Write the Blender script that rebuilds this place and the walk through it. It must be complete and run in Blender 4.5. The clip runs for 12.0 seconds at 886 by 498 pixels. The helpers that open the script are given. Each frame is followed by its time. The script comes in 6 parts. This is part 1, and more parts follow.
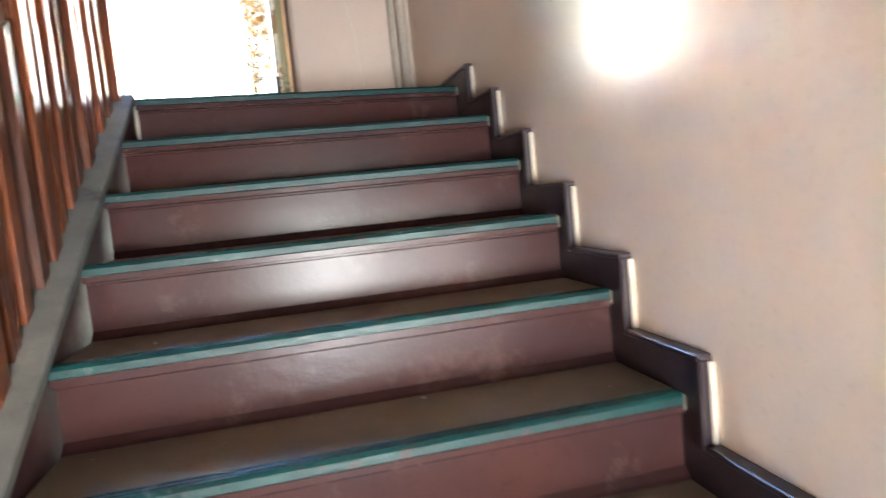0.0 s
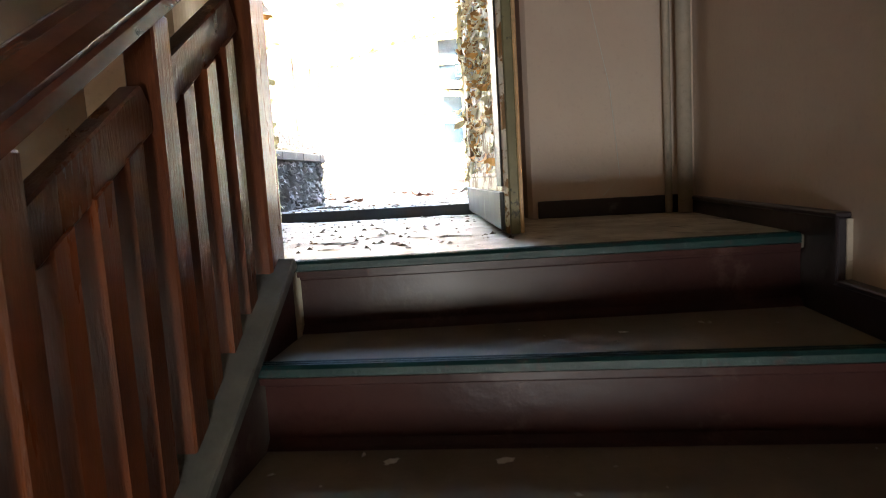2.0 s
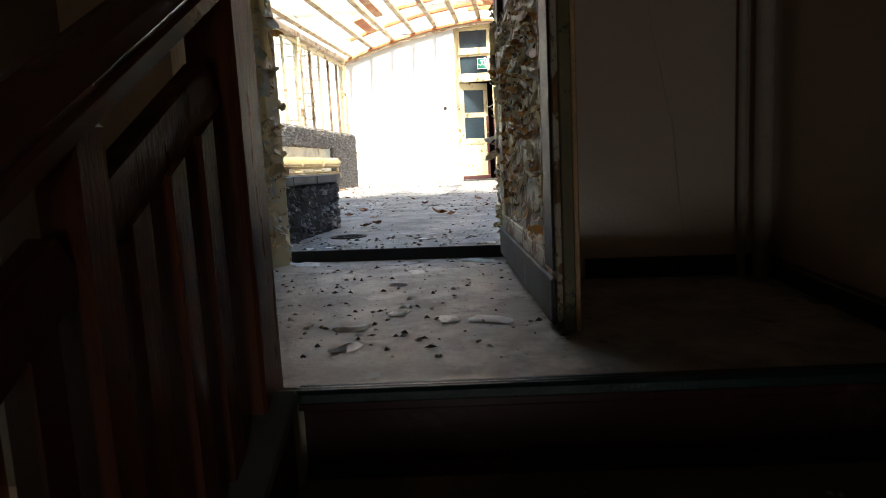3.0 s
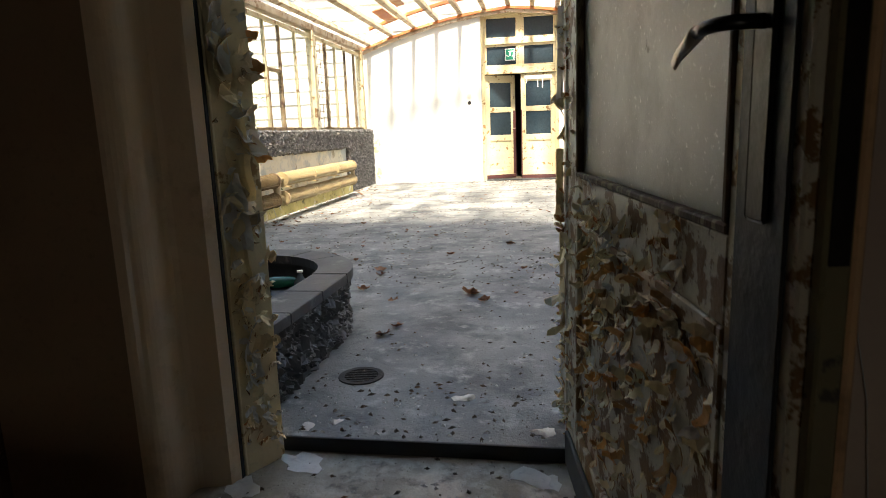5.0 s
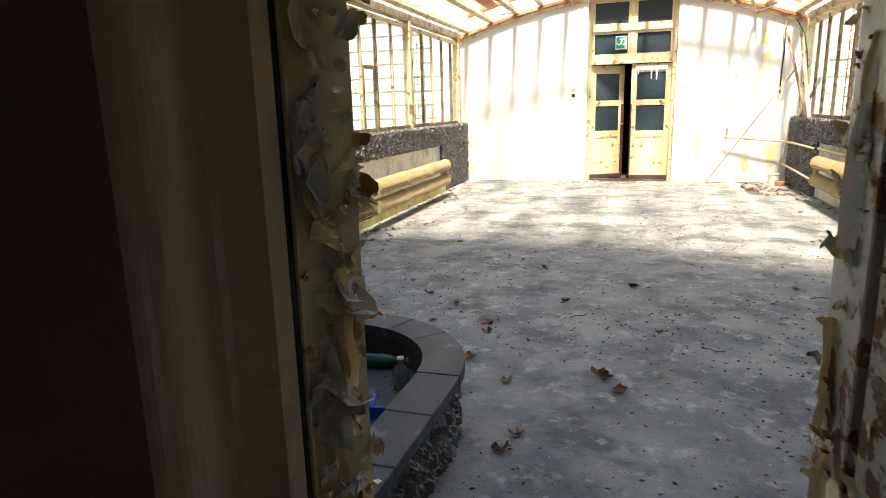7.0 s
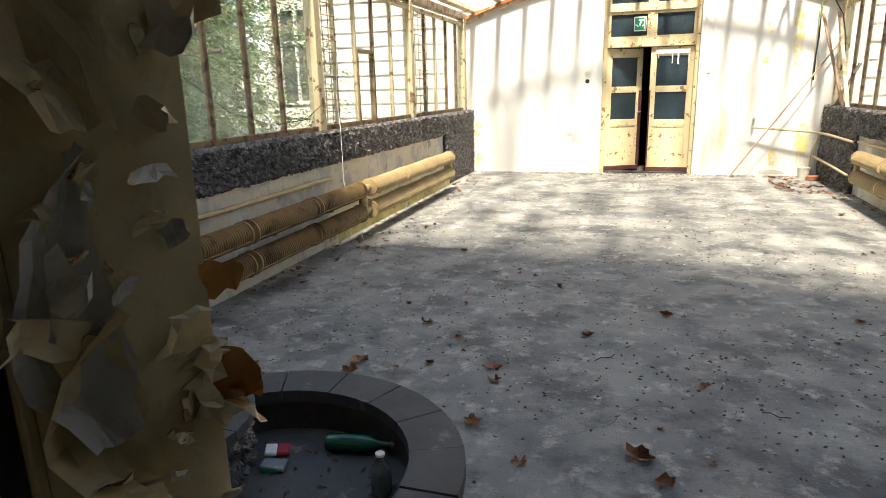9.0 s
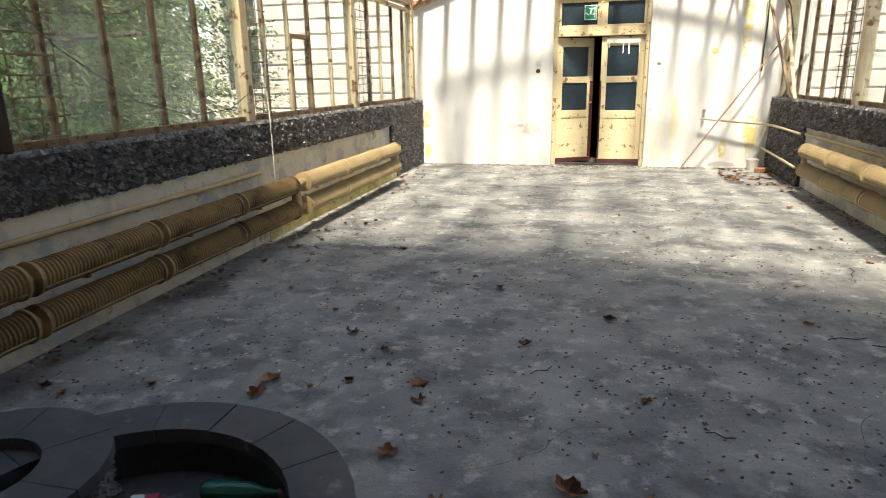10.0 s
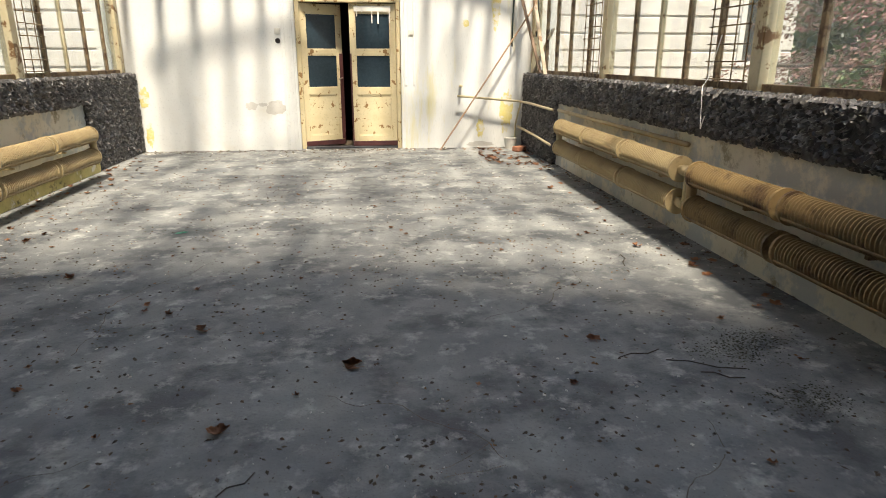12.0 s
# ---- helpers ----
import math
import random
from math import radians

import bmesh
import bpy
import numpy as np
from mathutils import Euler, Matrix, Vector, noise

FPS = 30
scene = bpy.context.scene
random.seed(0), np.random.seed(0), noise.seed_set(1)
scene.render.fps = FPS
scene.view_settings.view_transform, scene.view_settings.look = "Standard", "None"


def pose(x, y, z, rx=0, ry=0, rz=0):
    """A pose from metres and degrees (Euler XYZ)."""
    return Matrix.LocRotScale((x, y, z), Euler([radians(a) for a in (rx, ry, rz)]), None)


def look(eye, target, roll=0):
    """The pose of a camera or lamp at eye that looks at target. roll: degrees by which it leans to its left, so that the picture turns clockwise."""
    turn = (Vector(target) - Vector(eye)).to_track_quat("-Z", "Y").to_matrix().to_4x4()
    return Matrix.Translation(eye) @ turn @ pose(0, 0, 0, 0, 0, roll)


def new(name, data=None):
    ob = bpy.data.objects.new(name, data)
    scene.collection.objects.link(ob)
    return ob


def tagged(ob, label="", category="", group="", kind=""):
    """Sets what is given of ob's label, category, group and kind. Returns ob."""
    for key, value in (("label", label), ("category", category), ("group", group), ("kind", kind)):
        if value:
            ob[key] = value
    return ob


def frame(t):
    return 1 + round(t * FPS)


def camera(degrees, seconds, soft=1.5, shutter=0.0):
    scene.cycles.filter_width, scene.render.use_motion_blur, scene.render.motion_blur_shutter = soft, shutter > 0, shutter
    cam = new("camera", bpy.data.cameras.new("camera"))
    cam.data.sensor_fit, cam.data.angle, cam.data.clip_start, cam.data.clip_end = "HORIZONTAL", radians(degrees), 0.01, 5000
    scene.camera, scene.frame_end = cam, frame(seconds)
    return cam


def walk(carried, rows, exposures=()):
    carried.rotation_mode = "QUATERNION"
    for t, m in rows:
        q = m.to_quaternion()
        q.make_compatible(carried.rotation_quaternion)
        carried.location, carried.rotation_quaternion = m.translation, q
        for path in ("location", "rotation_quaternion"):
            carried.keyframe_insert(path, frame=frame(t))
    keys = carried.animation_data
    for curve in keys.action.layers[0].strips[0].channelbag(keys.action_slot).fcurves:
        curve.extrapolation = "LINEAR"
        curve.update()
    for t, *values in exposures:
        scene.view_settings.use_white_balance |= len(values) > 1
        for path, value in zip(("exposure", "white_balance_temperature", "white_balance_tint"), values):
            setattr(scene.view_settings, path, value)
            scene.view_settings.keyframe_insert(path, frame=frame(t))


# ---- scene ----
cam = camera(70.5, 12.0, soft=0.9, shutter=0.22)
PATH = [
    (0, (1.471, -3.974, -0.49), (1.912, -2.032, -0.666), -5.7),
    (0.5, (1.493, -3.715, -0.293), (1.43, -1.723, -0.469), -3.3),
    (1, (1.555, -3.442, -0.123), (1.384, -1.458, -0.314), -3.1),
    (1.5, (1.551, -3.201, -0.004), (1.376, -1.218, -0.199), -3.1),
    (2, (1.478, -2.976, 0.134), (1.266, -1.0, -0.087), -3.4),
    (2.5, (1.448, -2.805, 0.256), (1.228, -0.831, 0.016), -2.9),
    (3, (1.402, -2.608, 0.369), (1.135, -0.643, 0.105), -2.9),
    (5, (1.224, -1.763, 1.052), (0.903, 0.176, 0.682), -2.1),
    (5.5, (1.179, -1.545, 1.158), (0.801, 0.38, 0.771), -1.9),
    (6, (1.047, -1.357, 1.279), (0.511, 0.526, 0.872), -1.4),
    (6.5, (0.944, -1.222, 1.43), (0.375, 0.648, 1.01), -1.5),
    (7, (0.875, -1.056, 1.424), (0.301, 0.809, 0.986), -1.5),
    (7.5, (0.769, -0.685, 1.478), (0.171, 1.168, 1.021), -1.4),
    (9.5, (0.69, -0.184, 1.529), (0.116, 1.663, 1.019), -1.2),
    (10, (0.793, 0.089, 1.507), (0.325, 1.961, 0.98), -1.0),
    (10.5, (0.765, 0.416, 1.505), (0.437, 2.313, 0.963), -0.8),
    (11, (0.885, 0.631, 1.472), (0.849, 2.552, 0.915), -0.7),
    (11.5, (1.054, 0.996, 1.354), (1.268, 2.901, 0.784), -0.2),
    (12, (1.022, 1.357, 1.332), (1.242, 3.259, 0.753), 0.1),
]
# seconds, stops, kelvin, tint
EXPOSURES = [(0.0, 8.05, 6200, 10), (0.5, 8.15, 6500, 9), (1.0, 8.0, 6600, 9), (1.6, 7.32, 6800, 9), (2.0, 6.25, 7000, 9), (2.5, 4.45, 7100, 9), (3.0, 3.2, 7100, 9), (4.8, 2.8, 7600, 9), (6.5, 2.65, 7800, 9), (7.7, 2.55, 7800, 9), (9.5, 2.12, 7600, 9), (11.0, 1.68, 7400, 9), (12.0, 1.63, 7400, 9)]
walk(cam, [(t, look(eye, target, roll)) for t, eye, target, roll in PATH], EXPOSURES)

# ---- daylight ----
SUN_EL, SUN_AZ = 65.0, 6.0
world = bpy.data.worlds.new("sky")
scene.world = world
world.use_nodes = True
wn = world.node_tree.nodes
sky = wn.new("ShaderNodeTexSky")
sky.sky_type, sky.sun_disc = "NISHITA", False
sky.sun_elevation, sky.sun_rotation = radians(SUN_EL), radians(180 - SUN_AZ)
wn["Background"].inputs[1].default_value = 0.15
world.node_tree.links.new(sky.outputs[0], wn["Background"].inputs[0])
sun_data = bpy.data.lights.new("sun", "SUN")
sun_data.energy, sun_data.angle, sun_data.color = 3.4, radians(6.5), (1.0, 0.95, 0.88)
sun = new("sun", sun_data)
sx = math.sin(radians(SUN_AZ)) * math.cos(radians(SUN_EL))
sy = -math.cos(radians(SUN_AZ)) * math.cos(radians(SUN_EL))
sun.matrix_world = look((20 * sx, 20 * sy, 20 * math.sin(radians(SUN_EL))), (0, 0, 0))
# sky light through the stair window behind the lower landing
win_data = bpy.data.lights.new("stair_window_light", "AREA")
win_data.shape, win_data.size, win_data.size_y, win_data.energy, win_data.color = "RECTANGLE", 0.8, 1.0, 1.0, (0.82, 0.91, 1.0)
win_light = new("stair_window_light", win_data)
win_light.matrix_world = look((1.7, -6.72, -1.2), (1.7, 0.0, -1.2))


# ---- materials ----
def mat(name, c1, c2, rough=0.6, metal=0.0, scale=4.0, fine=40.0, bump=0.2, c3=None, lo=0.55, hi=0.65, c3scale=1.5,
        stretch=(1, 1, 1), rvar=0.12, world_space=False, random_tint=0.0, spec=0.5, bump2=0.0, dist=0.01, c4=None, lo4=0.55, hi4=0.7, c4scale=4.0, speck=0.72, island_tint=0.0):
    m = bpy.data.materials.new(name)
    m.use_nodes = True
    nt = m.node_tree
    nd, ln = nt.nodes, nt.links
    b = nd["Principled BSDF"]
    if world_space:
        src = nd.new("ShaderNodeNewGeometry").outputs["Position"]
    else:
        src = nd.new("ShaderNodeTexCoord").outputs["Object"]
    mp = nd.new("ShaderNodeMapping")
    mp.inputs["Scale"].default_value = stretch
    ln.new(src, mp.inputs["Vector"])
    co = mp.outputs["Vector"]

    def noise_node(s, d, r=0.6):
        n = nd.new("ShaderNodeTexNoise")
        n.inputs["Scale"].default_value, n.inputs["Detail"].default_value, n.inputs["Roughness"].default_value = s, d, r
        ln.new(co, n.inputs["Vector"])
        return n

    def ramp(fac, a, z):
        r = nd.new("ShaderNodeMapRange")
        r.inputs["From Min"].default_value, r.inputs["From Max"].default_value = a, z
        ln.new(fac, r.inputs["Value"])
        return r.outputs["Result"]

    def mix(fac, a, z):
        x = nd.new("ShaderNodeMix")
        x.data_type = "RGBA"
        ln.new(fac, x.inputs["Factor"])
        for sock, v in ((x.inputs["A"], a), (x.inputs["B"], z)):
            if isinstance(v, tuple):
                sock.default_value = (*v, 1)
            else:
                ln.new(v, sock)
        return x.outputs["Result"]

    n1 = noise_node(scale, 6)
    n2 = noise_node(fine, 4)
    col = mix(ramp(n1.outputs["Fac"], 0.35, 0.65), c1, c2)
    dark = tuple(speck * v for v in c1)
    col = mix(ramp(n2.outputs["Fac"], 0.56, 0.78), col, dark)
    if c3:
        n3 = noise_node(c3scale, 7, 0.68)
        col = mix(ramp(n3.outputs["Fac"], lo, hi), col, c3)
    if c4:
        n4 = noise_node(c4scale, 8, 0.7)
        col = mix(ramp(n4.outputs["Fac"], lo4, hi4), col, c4)
    if random_tint or island_tint:
        oi = nd.new("ShaderNodeNewGeometry" if island_tint else "ShaderNodeObjectInfo")
        random_tint = island_tint or random_tint
        hsv = nd.new("ShaderNodeHueSaturation")
        ln.new(col, hsv.inputs["Color"])
        r = nd.new("ShaderNodeMapRange")
        r.inputs["To Min"].default_value, r.inputs["To Max"].default_value = 1 - random_tint, 1 + random_tint
        ln.new(oi.outputs["Random Per Island" if island_tint else "Random"], r.inputs["Value"])
        ln.new(r.outputs["Result"], hsv.inputs["Value"])
        col = hsv.outputs["Color"]
    ln.new(col, b.inputs["Base Color"])
    rr = nd.new("ShaderNodeMapRange")
    rr.inputs["To Min"].default_value, rr.inputs["To Max"].default_value = max(0.02, rough - rvar), min(1, rough + rvar)
    ln.new(n1.outputs["Fac"], rr.inputs["Value"])
    ln.new(rr.outputs["Result"], b.inputs["Roughness"])
    b.inputs["Metallic"].default_value = metal
    b.inputs["Specular IOR Level"].default_value = spec
    if bump:
        bp = nd.new("ShaderNodeBump")
        bp.inputs["Strength"].default_value, bp.inputs["Distance"].default_value = bump, dist
        ln.new(n2.outputs["Fac"], bp.inputs["Height"])
        ln.new(bp.outputs["Normal"], b.inputs["Normal"])
        if bump2:
            bq = nd.new("ShaderNodeBump")
            bq.inputs["Strength"].default_value, bq.inputs["Distance"].default_value = bump2, 0.03
            ln.new(n1.outputs["Fac"], bq.inputs["Height"])
            ln.new(bq.outputs["Normal"], bp.inputs["Normal"])
    return m


def glass_mat(name, tint, dirt, dirt_amount, scale=3.0, rough=0.03):
    m = bpy.data.materials.new(name)
    m.use_nodes = True
    nt = m.node_tree
    nd, ln = nt.nodes, nt.links
    nd.remove(nd["Principled BSDF"])
    tr, gl, df = nd.new("ShaderNodeBsdfTransparent"), nd.new("ShaderNodeBsdfGlossy"), nd.new("ShaderNodeBsdfDiffuse")
    tr.inputs[0].default_value = (*tint, 1)
    gl.inputs["Roughness"].default_value = rough
    df.inputs[0].default_value = (*dirt, 1)
    lw, pw, fr = nd.new("ShaderNodeLayerWeight"), nd.new("ShaderNodeMath"), nd.new("ShaderNodeMath")
    lw.inputs[0].default_value = 0.5
    pw.operation, fr.operation = "POWER", "MULTIPLY_ADD"
    pw.inputs[1].default_value, fr.inputs[1].default_value, fr.inputs[2].default_value = 4.0, 0.7, 0.03
    ln.new(lw.outputs["Facing"], pw.inputs[0])
    ln.new(pw.outputs[0], fr.inputs[0])
    m1, m2 = nd.new("ShaderNodeMixShader"), nd.new("ShaderNodeMixShader")
    ln.new(fr.outputs[0], m1.inputs[0])
    ln.new(tr.outputs[0], m1.inputs[1])
    ln.new(gl.outputs[0], m1.inputs[2])
    tc, n = nd.new("ShaderNodeTexCoord"), nd.new("ShaderNodeTexNoise")
    n.inputs["Scale"].default_value, n.inputs["Detail"].default_value = scale, 8
    ln.new(tc.outputs["Object"], n.inputs["Vector"])
    r = nd.new("ShaderNodeMapRange")
    r.inputs["From Min"].default_value, r.inputs["From Max"].default_value = 0.35, 0.75
    r.inputs["To Min"].default_value, r.inputs["To Max"].default_value = dirt_amount * 0.3, dirt_amount
    ln.new(n.outputs["Fac"], r.inputs["Value"])
    ln.new(r.outputs["Result"], m2.inputs[0])
    ln.new(m1.outputs[0], m2.inputs[1])
    ln.new(df.outputs[0], m2.inputs[2])
    ln.new(m2.outputs[0], nd["Material Output"].inputs["Surface"])
    return m


HALL = mat("hall_gloss_paint", (0.70, 0.55, 0.45), (0.74, 0.60, 0.49), rough=0.20, scale=1.5, fine=55, bump=0.10, world_space=True, rvar=0.05, speck=0.95)
REVEAL = mat("worn_reveal_paint", (0.84, 0.64, 0.43), (0.80, 0.60, 0.40), rough=0.28, scale=2.0, fine=60, bump=0.12, world_space=True, c3=(0.55, 0.36, 0.21), lo=0.58, hi=0.75, c3scale=3, c4=(0.16, 0.08, 0.04), lo4=0.70, hi4=0.74, c4scale=22, speck=0.9)
TAN = mat("tan_gloss_paint", (0.78, 0.47, 0.24), (0.82, 0.53, 0.29), rough=0.30, scale=2.0, fine=45, bump=0.14, world_space=True, c3=(0.30, 0.17, 0.09), lo=0.55, hi=0.7, c3scale=4)
CREAM_EDGE = mat("cream_edge_paint", (0.56, 0.47, 0.37), (0.48, 0.40, 0.31), rough=0.5, scale=20)
MAROON = mat("maroon_riser_paint", (0.056, 0.022, 0.019), (0.040, 0.018, 0.018), spec=0.12, rough=0.24, scale=3, fine=30, bump=0.08, c3=(0.11, 0.06, 0.05), lo=0.58, hi=0.75, c3scale=5, rvar=0.08)
TREAD = mat("worn_tread_lino", (0.22, 0.175, 0.125), (0.16, 0.125, 0.09), rough=0.45, scale=4, fine=70, bump=0.08, c3=(0.17, 0.14, 0.11), c3scale=3)
NOSING = mat("green_nosing_strip", (0.003, 0.038, 0.034), (0.004, 0.022, 0.021), spec=0.3, rough=0.40, scale=9, fine=90, bump=0.2, c3=(0.10, 0.13, 0.12), lo=0.62, hi=0.72, c3scale=11, c4=(0.03, 0.02, 0.018), lo4=0.58, hi4=0.66, c4scale=16)
SKIRT = mat("dark_skirting_paint", (0.035, 0.022, 0.024), (0.025, 0.017, 0.02), rough=0.35, scale=6, bump=0.08, c3=(0.09, 0.08, 0.08), lo=0.62, hi=0.75, c3scale=8)
VARNISH = mat("red_brown_varnished_wood", (0.17, 0.045, 0.014), (0.075, 0.021, 0.009), rough=0.30, scale=3, fine=30, bump=0.16, stretch=(6, 6, 0.7), c3=(0.20, 0.085, 0.035), lo=0.58, hi=0.74, c3scale=4, random_tint=0.35, c4=(0.10, 0.055, 0.03), lo4=0.62, hi4=0.74, c4scale=9)
RAILWOOD = mat("polished_handrail_wood", (0.13, 0.036, 0.016), (0.085, 0.022, 0.01), rough=0.22, scale=5, fine=40, bump=0.05, stretch=(4, 1, 4))
MAROON_DULL = mat("dull_maroon_string_paint", (0.055, 0.022, 0.020), (0.04, 0.017, 0.017), rough=0.6, scale=4, spec=0.15, bump=0.1, c3=(0.10, 0.07, 0.06), lo=0.56, hi=0.7, c3scale=5)
DUSTY = mat("dusty_string_cap", (0.15, 0.14, 0.12), (0.085, 0.085, 0.075), rough=0.7, scale=6, fine=50, bump=0.12, c3=(0.05, 0.035, 0.03), lo=0.6, hi=0.7, c3scale=6)
LANDING = mat("landing_lino", (0.44, 0.39, 0.30), (0.24, 0.205, 0.155), rough=0.6, scale=5, fine=60, bump=0.2, c3=(0.54, 0.49, 0.40), lo=0.50, hi=0.66, c3scale=6, world_space=True, c4=(0.09, 0.075, 0.06), lo4=0.57, hi4=0.70, c4scale=9)
# black paint, also the painted darkness of the far passage and socket hole
BLACK = mat("black_paint_and_shade", (0.012, 0.011, 0.010), (0.02, 0.017, 0.015), rough=0.5)
# brown paint, darkened to carry the stairwell's shade
BROWNWALL = mat("brown_shaded_stairwell_paint", (0.17, 0.095, 0.05), (0.13, 0.073, 0.04), rough=0.3, scale=1.5, bump=0.06, world_space=True)
# the unlit face's shade is put into this brown; the reveal is kept lighter
LANDINGWALL = mat("brown_shaded_landing_paint", (0.36, 0.23, 0.135), (0.30, 0.19, 0.11), rough=0.35, scale=1.5, bump=0.08, world_space=True, c3=(0.20, 0.12, 0.07), lo=0.58, hi=0.7, c3scale=2)
CEILING = mat("hall_ceiling_plaster", (0.6, 0.55, 0.47), (0.52, 0.47, 0.4), rough=0.8, world_space=True)
WHITEWALL = mat("limewashed_plaster", (0.70, 0.70, 0.67), (0.64, 0.64, 0.61), rough=0.85, scale=1.4, fine=35, bump=0.12, c3=(0.62, 0.60, 0.54), lo=0.60, hi=0.72, c3scale=1.1, world_space=True, bump2=0.1)
DAMPWALL = mat("damp_stained_limewash", (0.70, 0.70, 0.67), (0.64, 0.64, 0.61), rough=0.85, scale=1.4, fine=35, bump=0.12, c3=(0.64, 0.58, 0.30), lo=0.57, hi=0.70, c3scale=1.3, stretch=(2.2, 1, 0.3), world_space=True, bump2=0.1)
FLOOR = mat("worn_concrete_floor", (0.235, 0.238, 0.222), (0.135, 0.14, 0.14), rough=0.72, scale=2.6, fine=75, bump=0.4, c3=(0.085, 0.09, 0.092), lo=0.485, hi=0.60, c3scale=2.1, world_space=True, bump2=0.06, c4=(0.36, 0.36, 0.325), lo4=0.54, hi4=0.68, c4scale=6.5, speck=0.45)
PANEL = mat("peeling_cream_render", (0.62, 0.57, 0.44), (0.68, 0.64, 0.53), rough=0.8, scale=2.5, fine=18, bump=0.25, c3=(0.44, 0.45, 0.42), lo=0.50, hi=0.57, c3scale=2.2, world_space=True, c4=(0.30, 0.26, 0.17), lo4=0.58, hi4=0.66, c4scale=3.5)
# dark chips of varied tone; the pale c3 patches paint in bright highlights
STONE = mat("dark_stone_chips", (0.062, 0.058, 0.055), (0.15, 0.14, 0.132), rough=0.42, scale=9, fine=60, bump=0.25, c3=(0.30, 0.28, 0.25), lo=0.57, hi=0.70, c3scale=14, island_tint=0.55)
MORTAR = mat("dark_pebbledash_mortar", (0.028, 0.026, 0.025), (0.05, 0.045, 0.041), rough=0.9, scale=12, fine=70, bump=0.6, world_space=True)
SLATE = mat("grey_coping_slab", (0.055, 0.057, 0.06), (0.036, 0.038, 0.041), rough=0.62, scale=5, fine=45, bump=0.12, c3=(0.2, 0.2, 0.19), lo=0.60, hi=0.75, c3scale=6, world_space=True)
LEDGE = mat("dirty_window_ledge", (0.20, 0.20, 0.195), (0.13, 0.13, 0.128), rough=0.8, scale=5, fine=40, bump=0.25, c3=(0.07, 0.06, 0.045), lo=0.55, hi=0.66, c3scale=5, world_space=True)
FRAME = mat("weathered_cream_frame", (0.60, 0.52, 0.34), (0.52, 0.43, 0.26), rough=0.6, scale=5, fine=30, bump=0.3, c3=(0.17, 0.085, 0.03), lo=0.56, hi=0.60, c3scale=7)
RUST = mat("rusty_window_bar", (0.18, 0.11, 0.055), (0.29, 0.21, 0.115), rough=0.7, scale=8, fine=50, bump=0.3, c3=(0.08, 0.04, 0.02), lo=0.5, hi=0.6, c3scale=9)
# dusty radiator paint with the shade of the near sections coloured in
RADIATOR_SHADED = mat("dusty_shaded_radiator_paint", (0.32, 0.215, 0.095), (0.22, 0.145, 0.065), rough=0.6, scale=4, fine=50, bump=0.1, c3=(0.09, 0.05, 0.025), lo=0.50, hi=0.64, c3scale=5)
YELLOWBASE = mat("mossy_yellow_wall_base", (0.50, 0.42, 0.17), (0.36, 0.32, 0.12), rough=0.85, scale=5, fine=40, bump=0.3, c3=(0.12, 0.11, 0.05), lo=0.54, hi=0.62, c3scale=6, world_space=True, c4=(0.55, 0.52, 0.42), lo4=0.56, hi4=0.62, c4scale=4)
RADIATOR = mat("ochre_radiator_paint", (0.44, 0.34, 0.18), (0.35, 0.26, 0.14), rough=0.5, scale=4, fine=50, bump=0.1, c3=(0.20, 0.13, 0.06), lo=0.60, hi=0.70, c3scale=5)
WHITEWOOD = mat("flaking_white_rafter", (0.50, 0.42, 0.31), (0.38, 0.28, 0.18), rough=0.75, scale=5, fine=35, bump=0.3, c3=(0.25, 0.15, 0.08), lo=0.53, hi=0.58, c3scale=6, random_tint=0.15)
REDBOARD = mat("rust_red_roof_board", (0.42, 0.10, 0.03), (0.56, 0.20, 0.05), rough=0.65, scale=3, fine=30, bump=0.25, c3=(0.62, 0.42, 0.24), lo=0.55, hi=0.63, c3scale=3, random_tint=0.3)
FACADE = mat("pale_rendered_facade", (0.70, 0.66, 0.61), (0.64, 0.60, 0.55), rough=0.85, scale=0.6, fine=6, bump=0.1, c3=(0.46, 0.43, 0.40), lo=0.55, hi=0.7, c3scale=0.9, world_space=True)
# ground colour raised to throw more light in through the windows
EARTH = mat("pale_bounce_ground", (0.36, 0.33, 0.27), (0.28, 0.25, 0.20), rough=0.95, scale=1.5, fine=20, bump=0.5, world_space=True)
SEALANT = mat("black_threshold_paint", (0.02, 0.02, 0.021), (0.035, 0.034, 0.033), rough=0.6, scale=10)
PANE = glass_mat("dusty_window_glass", (0.95, 0.97, 0.96), (0.55, 0.58, 0.52), 0.22, scale=1.3)
ROOFGLASS = glass_mat("dirty_roof_glass", (0.95, 0.97, 0.97), (0.7, 0.7, 0.66), 0.30, scale=1.5)


# ---- building blocks ----
def to_mesh(name, bm, material, smooth=False):
    me = bpy.data.meshes.new(name)
    bmesh.ops.recalc_face_normals(bm, faces=bm.faces)
    bm.to_mesh(me)
    bm.free()
    for one in (material if isinstance(material, (list, tuple)) else [material]):
        me.materials.append(one)
    if smooth:
        me.shade_smooth()
    return me


